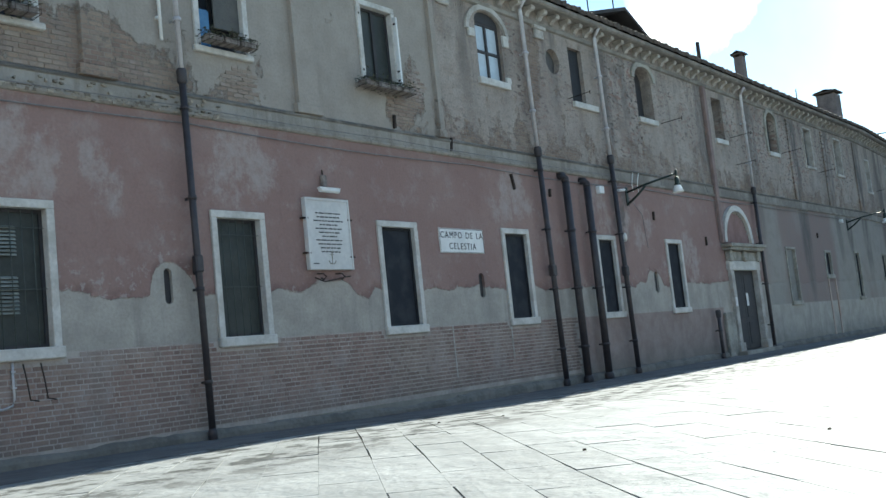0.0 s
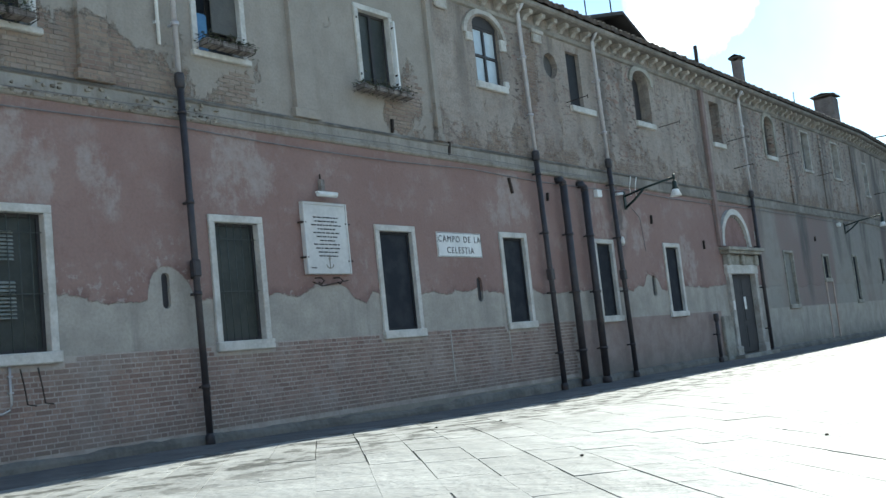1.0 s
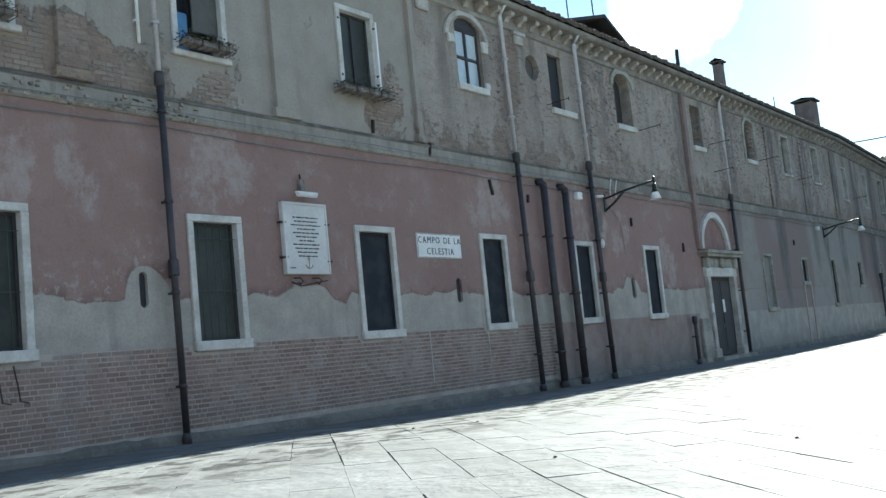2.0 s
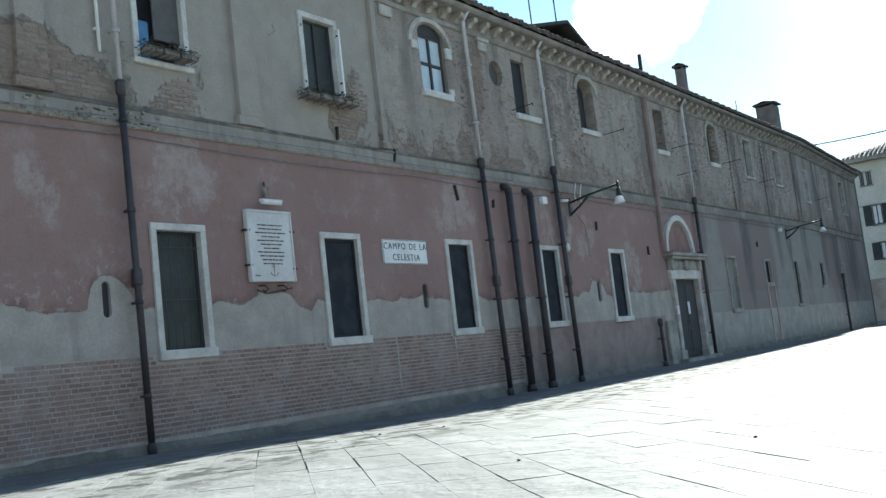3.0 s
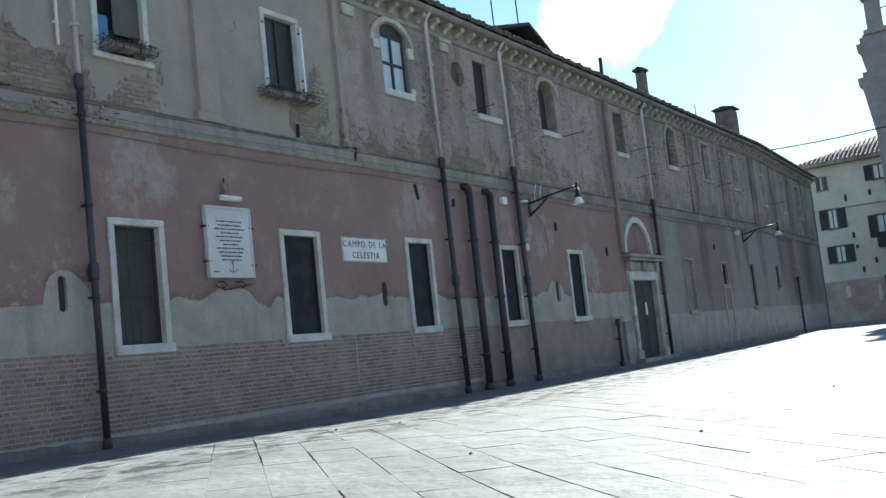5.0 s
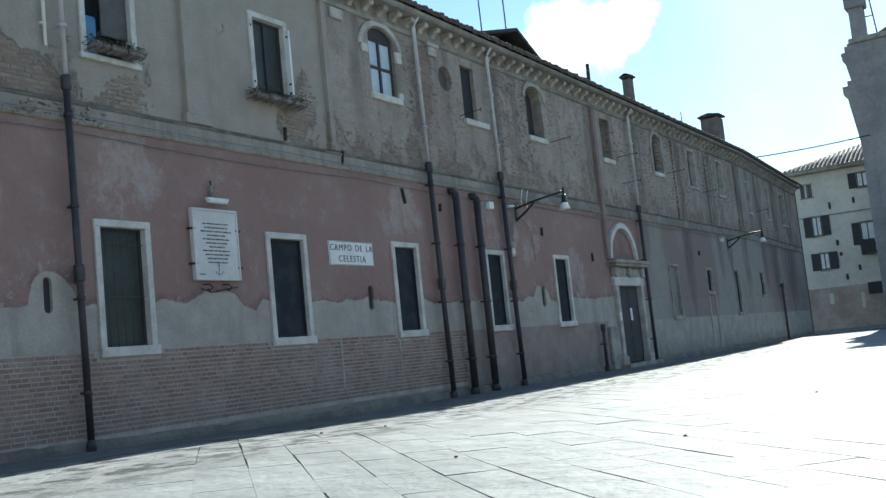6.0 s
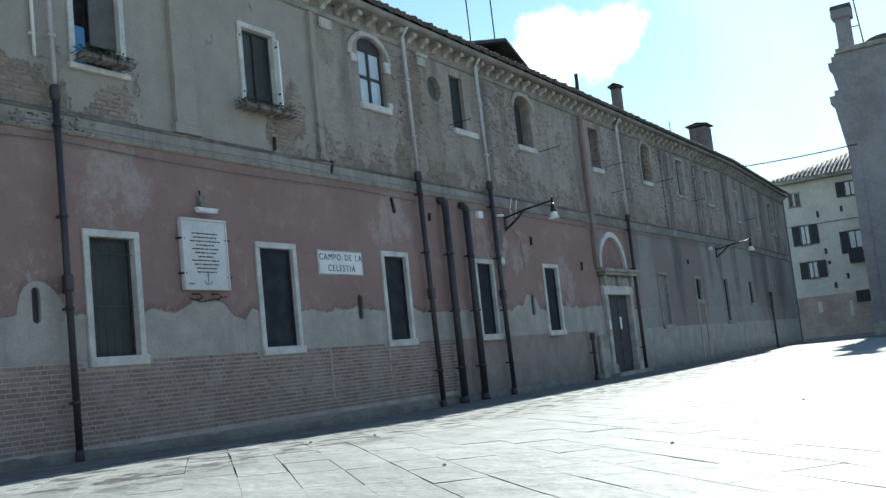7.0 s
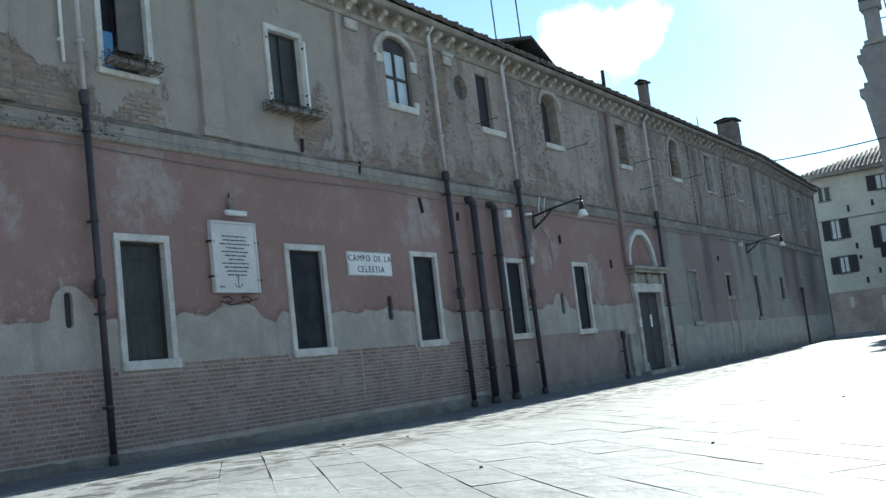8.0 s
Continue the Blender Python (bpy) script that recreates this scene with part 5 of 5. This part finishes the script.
def house_window(y0, y1, z0, z1, shutters=True, curtain=M_WHITE):
    w = of_house("window", M_WOOD_AND_SHADE, (FX - 0.012, FX, y0, y1, z0, z1))
    for name, deep, za, zb in (("sill", 0.05, z0 - 0.08, z0), ("lintel", 0.03, z1, z1 + 0.06)):
        bm = bmesh.new()
        box(bm, FX - deep, FX, y0 - 0.06, y1 + 0.06, za, zb)
        bmesh.ops.translate(bm, vec=-house.location, verts=bm.verts)
        part(name, bm, M_STONE_OLD, w)
    mid = (y0 + y1) / 2
    for a, b in ((y0 + 0.04, mid - 0.03), (mid + 0.03, y1 - 0.04)):
        bm = bmesh.new()
        box(bm, FX - 0.024, FX - 0.013, a, b, z0 + 0.05, z1 - 0.05)
        bmesh.ops.translate(bm, vec=-house.location, verts=bm.verts)
        part("curtain", bm, curtain, w)
    if shutters:
        for a, b in ((y0 - 0.42, y0 - 0.02), (y1 + 0.02, y1 + 0.42)):
            bm = bmesh.new()
            box(bm, FX - 0.07, FX - 0.03, a, b, z0 - 0.02, z1 + 0.02, 0.006)
            bmesh.ops.translate(bm, vec=-house.location, verts=bm.verts)
            part("shutter", bm, M_WOOD_AND_SHADE, w, "dark brown open shutter")


house_window(-0.2, 0.25, 5.02, 6.02)
house_window(-0.36, 0.1, 3.25, 4.1)
house_window(0.05, 0.3, 7.1, 7.75, False, M_SHUTTER)
house_window(0.42, 0.62, 7.1, 7.75, False, M_SHUTTER)
house_window(-2.7, -2.05, 4.3, 5.4, True)
house_window(-2.75, -2.2, 7.2, 7.95, True)
for y, z, h in ((-0.72, 6.5, 0.35), (-0.85, 4.55, 0.3), (-1.1, 2.75, 0.3), (-1.9, 6.6, 0.3), (-1.75, 3.15, 0.28), (-0.95, 3.95, 0.18)):
    of_house("vent", M_WOOD_AND_SHADE, (FX - 0.04, FX, y - 0.06, y + 0.06, z - h / 2, z + h / 2), bevel=0.01)
of_house("balcony", M_WOOD_AND_SHADE, (FX - 0.5, FX, -2.7, -2.0, 3.75, 3.85), (FX - 0.5, FX - 0.46, -2.7, -2.0, 3.85, 4.5), label="dark small balcony")
# a proud near-black box paints the darkness of a recess
of_house("dark_recess", M_WOOD_AND_SHADE, (FX - 0.06, FX - 0.02, -3.0, -2.0, 1.75, 2.35), bevel=0.01)
of_house("stone_patch", M_FAR, (FX - 0.05, FX - 0.025, -0.3, -0.1, 1.45, 2.0), bevel=0.03)
of_house("stone_patch", M_FAR, (FX - 0.05, FX - 0.025, -1.8, -1.62, 1.1, 1.9), bevel=0.03)
of_house("string", M_STONE_OLD, (FX - 0.05, FX, -16, 1.4, 6.0, 6.06))

# place and size keep the house's outline as seen from the camera
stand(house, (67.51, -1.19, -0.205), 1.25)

# ---- church edge in shade ----
CX, CY = 48.0, -3.5
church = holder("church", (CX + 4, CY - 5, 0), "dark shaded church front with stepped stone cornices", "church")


def of_church(name, material, build, label=""):
    bm = bmesh.new()
    build(bm)
    return under(name, bm, material, church, label)


def flare(bm, out0, out1, z0, z1):
    """A band that widens upwards round the church's two visible sides."""
    v = box(bm, CX, CX + 5, CY - 13, CY, z0, z1)
    for p in v:
        o = out0 if p.co.z < (z0 + z1) / 2 else out1
        p.co.x += -min(o, 0.05) if p.co.x < CX + 1 else 0
        p.co.y += o if p.co.y > CY - 1 else 0


of_church("wall", M_CHURCH, lambda bm: box(bm, CX, CX + 5, CY - 13, CY, -0.3, 13.10, 0.02))
of_church("plinth", M_STONE_OLD, lambda bm: flare(bm, 0.06, 0.06, -0.3, 0.7))
of_church("lower_cornice", M_CHURCH, lambda bm: (flare(bm, 0.01, 0.3, 8.59, 10.76), flare(bm, 0.42, 0.44, 10.76, 11.15), flare(bm, 0.2, 0.2, 11.15, 11.38)))
of_church("upper_cornice", M_CHURCH, lambda bm: (flare(bm, 0.02, 0.18, 11.38, 12.32), flare(bm, 0.26, 0.3, 12.32, 12.70), flare(bm, 0.12, 0.12, 12.70, 12.96)))
of_church("blind_panel", M_CHURCH, lambda bm: box(bm, CX - 0.05, CX, CY - 1.6, CY - 0.5, 1.0, 8.27, 0.02))
of_church("string", M_STONE_OLD, lambda bm: box(bm, CX - 0.1, CX, CY - 13, CY - 0.1, 13.04, 13.28, 0.03))
of_church("roof", M_TILE, lambda bm: (lathe(bm, (CX + 1.5, CY - 2.1, 13.04), [(1.3, 0.0), (1.2, 0.35), (0.8, 0.65), (0.2, 0.8)], 16), lathe(bm, (CX + 2, CY - 5.1, 13.04), [(2.0, 0.0), (1.8, 0.5), (1.2, 0.95), (0.2, 1.2)], 16)))
pinnacle = of_church("pinnacle", M_CHURCH, lambda bm: (box(bm, CX + 0.05, CX + 0.65, CY - 0.88, CY - 0.26, 13.04, 14.67, 0.02), box(bm, CX - 0.05, CX + 0.75, CY - 1.0, CY - 0.12, 14.67, 15.14, 0.06)))
bm = bmesh.new()
prism(bm, [(CX - 0.05, 15.14), (CX + 0.75, 15.14), (CX + 0.35, 15.41)], CY - 1.0, CY - 0.12)
bmesh.ops.translate(bm, vec=-church.location, verts=bm.verts)
part("cap", bm, M_TILE, pinnacle)
of_church("mast", M_RUST, lambda bm: (tube(bm, [(CX + 0.4, CY - 1.3, 13.39), (CX + 0.4, CY - 1.08, 16.16)], 0.03, 6), tube(bm, [(CX + 0.4, CY - 0.85, 14.24), (CX + 0.4, CY - 1.24, 14.24)], 0.025, 6)))

# scaled out from the camera like the house, so its view is unchanged
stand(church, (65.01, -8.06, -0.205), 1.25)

# ---- overhead cable across the gap ----
bm = bmesh.new()
tube(bm, [(45 + 0.02 * k, 1.9 - 0.62 * k, 8.2 + 0.012 * (k - 5) ** 2 * 0.3) for k in range(11)], 0.028, 6)
made("overhead_cable", bm, M_RUST, "thin cable strung between the long building and the church", "cable")

# ---- unseen plain fronts, added to close the campo behind the camera and bounce sun ----
bm = bmesh.new()
box(bm, -30, 40, -34, -33, -0.3, 8.0)
box(bm, -30, -29, -33, 6, -0.3, 8.0)
made("wall_south", bm, M_PLAIN, "unseen plain fronts added to close the campo", "wall", kind="structure")

# ---- bits lying on the paving ----
rnd = random.Random(4)
for x, y in ((9.6, -3.3), (8.9, -2.9), (7.6, -7.6), (11.5, -7.8), (6.6, -6.1)):
    bm = bmesh.new()
    bmesh.ops.create_icosphere(bm, subdivisions=1, radius=0.018)
    for v in bm.verts:
        v.co = Vector((v.co.x * rnd.uniform(0.7, 1.5), v.co.y * rnd.uniform(0.7, 1.3), max(v.co.z, -0.01) * 0.6)) + Vector((x, y, ground_z(x, y) + 0.008))
    made("pebble", bm, M_SOIL, "small dark crumb lying on the paving", "pebble", "crumbs on the paving")


ROW = 0.418


def paving_rows():
    """Slabs in rows at forty-five degrees to the wall: place of the middle, and length."""
    rnd = random.Random(5)
    slabs = []
    c = math.sqrt(0.5)
    for r in range(-45, 90):
        u = -34 + rnd.random() * 0.8
        while u < 46:
            length = rnd.choice((0.7, 0.8, 0.9, 1.0, 1.15))
            a, b = u + length / 2, r * ROW + 0.1
            x, y = a * c + b * c, a * c - b * c
            if -6 < x < 56 and -18 < y < -1.05 + off(x) and not (x > 47.2 and y < -3.0):
                slabs.append((x, y, length))
            u += length
    return slabs


# ---- paving, piece by piece ----
def slab_verts(length, lift, rnd):
    """A slab with its own small tilt; most joints are tight, a few stand open."""
    e = 0.0004
    gaps = [rnd.choice(c) for c in ((0.0002, 0.0002, 0.0003, 0.0005, 0.002),) * 2 + ((0.0003, 0.0003, 0.0004, 0.006, 0.009),) * 2]
    x0, x1, y0, y1 = -length / 2 + gaps[0], length / 2 - gaps[1], -ROW / 2 + gaps[2], ROW / 2 - gaps[3]
    top = [(x0 + e, y0 + e), (x1 - e, y0 + e), (x1 - e, y1 - e), (x0 + e, y1 - e)]
    side = [(x0, y0), (x1, y0), (x1, y1), (x0, y1)]
    a, b = rnd.uniform(-0.003, 0.003), rnd.uniform(-0.004, 0.004)
    up = [lift + a * x + b * y for x, y in top]
    return [(x, y, z) for (x, y), z in zip(top, up)] + [(x, y, z - 0.002) for (x, y), z in zip(side, up)] + [(x, y, -0.06) for x, y in side]


SLAB_FACES = [(0, 1, 2, 3)] + [(k, k + 4, (k + 1) % 4 + 4, (k + 1) % 4) for k in range(4)] + [(k + 4, k + 8, (k + 1) % 4 + 8, (k + 1) % 4 + 4) for k in range(4)]
rnd = random.Random(9)
pavement = holder("pavement", (6, -6, 0), "grey trachyte slabs of the campo laid at an angle to the wall", "pavement", kind="structure")
shapes = {}
near, rest = [], []
for x, y, length in paving_rows():
    (near if 3.5 < x < 10.2 and -8.6 < y < -2 else rest).append((x, y, length))
for x, y, length in near[:300]:
    key = (length, rnd.randrange(8))
    if key not in shapes:
        me = bpy.data.meshes.new("slab")
        me.from_pydata(slab_verts(length, 0.0, rnd), [], SLAB_FACES)
        me.materials.append(M_PAVE)
        shapes[key] = me
    ob = new("slab", shapes[key])
    ob.parent = pavement
    gx, gy = (ground_z(x + 0.3, y) - ground_z(x - 0.3, y)) / 0.6, (ground_z(x, y + 0.3) - ground_z(x, y - 0.3)) / 0.6
    e1, e2 = Vector((0.7071, 0.7071, (gx + gy) * 0.7071)), Vector((-0.7071, 0.7071, (gy - gx) * 0.7071))
    turn = Matrix((e1.normalized(), e2.normalized(), e1.cross(e2).normalized())).transposed()
    ob.matrix_local = Matrix.Translation((x - 6, y + 6, ground_z(x, y) + rnd.uniform(-0.001, 0.001))) @ turn.to_4x4()
verts, faces = [], []
c = math.sqrt(0.5)
for x, y, length in near[300:] + rest:
    n = len(verts)
    lift = rnd.uniform(-0.001, 0.001)
    for a, b, z in slab_verts(length, lift, rnd):
        px, py = x + (a - b) * c, y + (a + b) * c
        verts.append((px - 6, py + 6, z + ground_z(px, py)))
    faces += [tuple(n + i for i in f) for f in SLAB_FACES]
me = bpy.data.meshes.new("slabs")
me.from_pydata(verts, [], faces)
me.materials.append(M_PAVE)
ob = new("outer_slabs", me)
ob.parent = pavement
tagged(ob, kind="stuff")

bm = bmesh.new()
box(bm, 55.2, 130, -60, 30, -0.1, -0.004)
box(bm, -5.2, 55.2, -60, -17.4, -0.1, -0.004)
box(bm, -60, -5.2, -60, -0.06, -0.1, -0.004)
under("far_paving", bm, M_PAVE, pavement)

# an added border of slabs, coloured dark to paint the wall's ground shade
rnd = random.Random(31)
for y0, y1 in ((-0.78, -0.06), (-1.52, -0.785)):
    x = 2.0 + rnd.random()
    while x < X_FAR - 2:
        w = rnd.uniform(0.8, 1.3)
        verts = []
        for px, py in ((x + 0.003, y0), (x + w - 0.003, y0), (x + w - 0.003, y1), (x + 0.003, y1)):
            verts.append((px - 6, py + off(px) + 6, ground_z(px, py) + 0.006))
        verts += [(a, b, c - 0.08) for a, b, c in verts]
        me = bpy.data.meshes.new("border_slab")
        me.from_pydata(verts, [], [(0, 1, 2, 3)] + [(k, k + 4, (k + 1) % 4 + 4, (k + 1) % 4) for k in range(4)])
        me.materials.append(M_BORDER)
        ob = new("border_slab", me)
        ob.parent = pavement
        x += w

# ---- bare brickwork at the wall's foot ----
BRICK, COURSE, JOINT = 0.188, 0.0605, 0.016
bm = bmesh.new()
box(bm, 0, BRICK - JOINT, 0, 0.05, 0, COURSE - JOINT)
whole = mesh_of("brick", bm, M_BRICK)
bm = bmesh.new()
box(bm, 0, BRICK / 2 - JOINT, 0, 0.05, 0, COURSE - JOINT)
header_brick = mesh_of("brick", bm, M_BRICK)
verts, faces, count = [], [], 0
CUBE = [(0, 1, 3, 2), (4, 6, 7, 5), (0, 4, 5, 1), (2, 3, 7, 6), (0, 2, 6, 4), (1, 5, 7, 3)]
rnd = random.Random(3)
for j in range(17):
    z = 0.27 + j * COURSE
    x = 3.4 + (BRICK * 0.75 if j % 2 else 0) - rnd.random() * 0.03
    head = False
    while x < 17.1:
        head = not head if rnd.random() < 0.9 else head
        length = BRICK / 2 if head else BRICK
        clash = any(a - 0.115 < x + length and x < b + 0.115 and c - 0.13 < z + COURSE for a, b, c, d in LOW[:5])
        proud = -0.0125 + rnd.uniform(-0.0015, 0.002)
        if not clash:
            if 6.1 < x < 9.6 and count < 300:
                ob = new("brick", header_brick if head else whole)
                ob.location, ob.parent = (x, proud, z), wall_low
                count += 1
            else:
                n = len(verts)
                verts += [(px, py, pz) for px in (x, x + length - JOINT) for py in (proud, 0.03) for pz in (z, z + COURSE - JOINT)]
                faces += [tuple(n + i for i in f) for f in CUBE]
        x += length
me = bpy.data.meshes.new("bricks")
me.from_pydata(verts, [], faces)
me.materials.append(M_BRICK)
ob = new("further_bricks", me)
ob.parent = wall_low
tagged(ob, kind="stuff")

# ---- brick laid bare on the upper wall, where the render has fallen ----
bm = bmesh.new()
box(bm, 0, BRICK - JOINT, 0, 0.03, 0, COURSE - JOINT)
ochre = mesh_of("brick", bm, M_OCHRE_BRICK)
rnd = random.Random(12)
FALLEN = [(5.9, 4.88, 1.2, 0.42), (7.2, 4.68, 0.3, 0.16), (8.98, 4.78, 0.34, 0.3), (12.85, 5.4, 0.2, 0.4), (12.35, 4.76, 0.28, 0.24), (6.75, 5.25, 0.25, 0.2)]
made_bricks = 0
for j in range(26):
    z = 4.505 + j * COURSE
    x = 4.6 + (BRICK / 2 if j % 2 else 0) + rnd.uniform(-0.02, 0.02)
    while x < 13.1:
        mx, mz = x + BRICK / 2, z + COURSE / 2
        field = max(1 - ((mx - a) / w) ** 2 - ((mz - c) / h) ** 2 for a, c, w, h in FALLEN) + 0.9 * noise.noise((mx * 2.2, mz * 4.0, 5.0))
        clear = not any(a - 0.14 < x + BRICK and x < b + 0.14 and c - 0.13 < z + COURSE and z < d + 0.12 for a, b, c, d in UP[:3])
        pil = any(a - 0.07 < x + BRICK and x < b + 0.07 for a, b in ((6.55, 6.95), (10.0, 10.42)))
        if field > 0.12 and clear and not pil and made_bricks < 280:
            ob = new("brick", ochre)
            ob.location, ob.parent = (x, -0.006 + rnd.uniform(-0.003, 0.003), z), wall_up
            made_bricks += 1
        x += BRICK
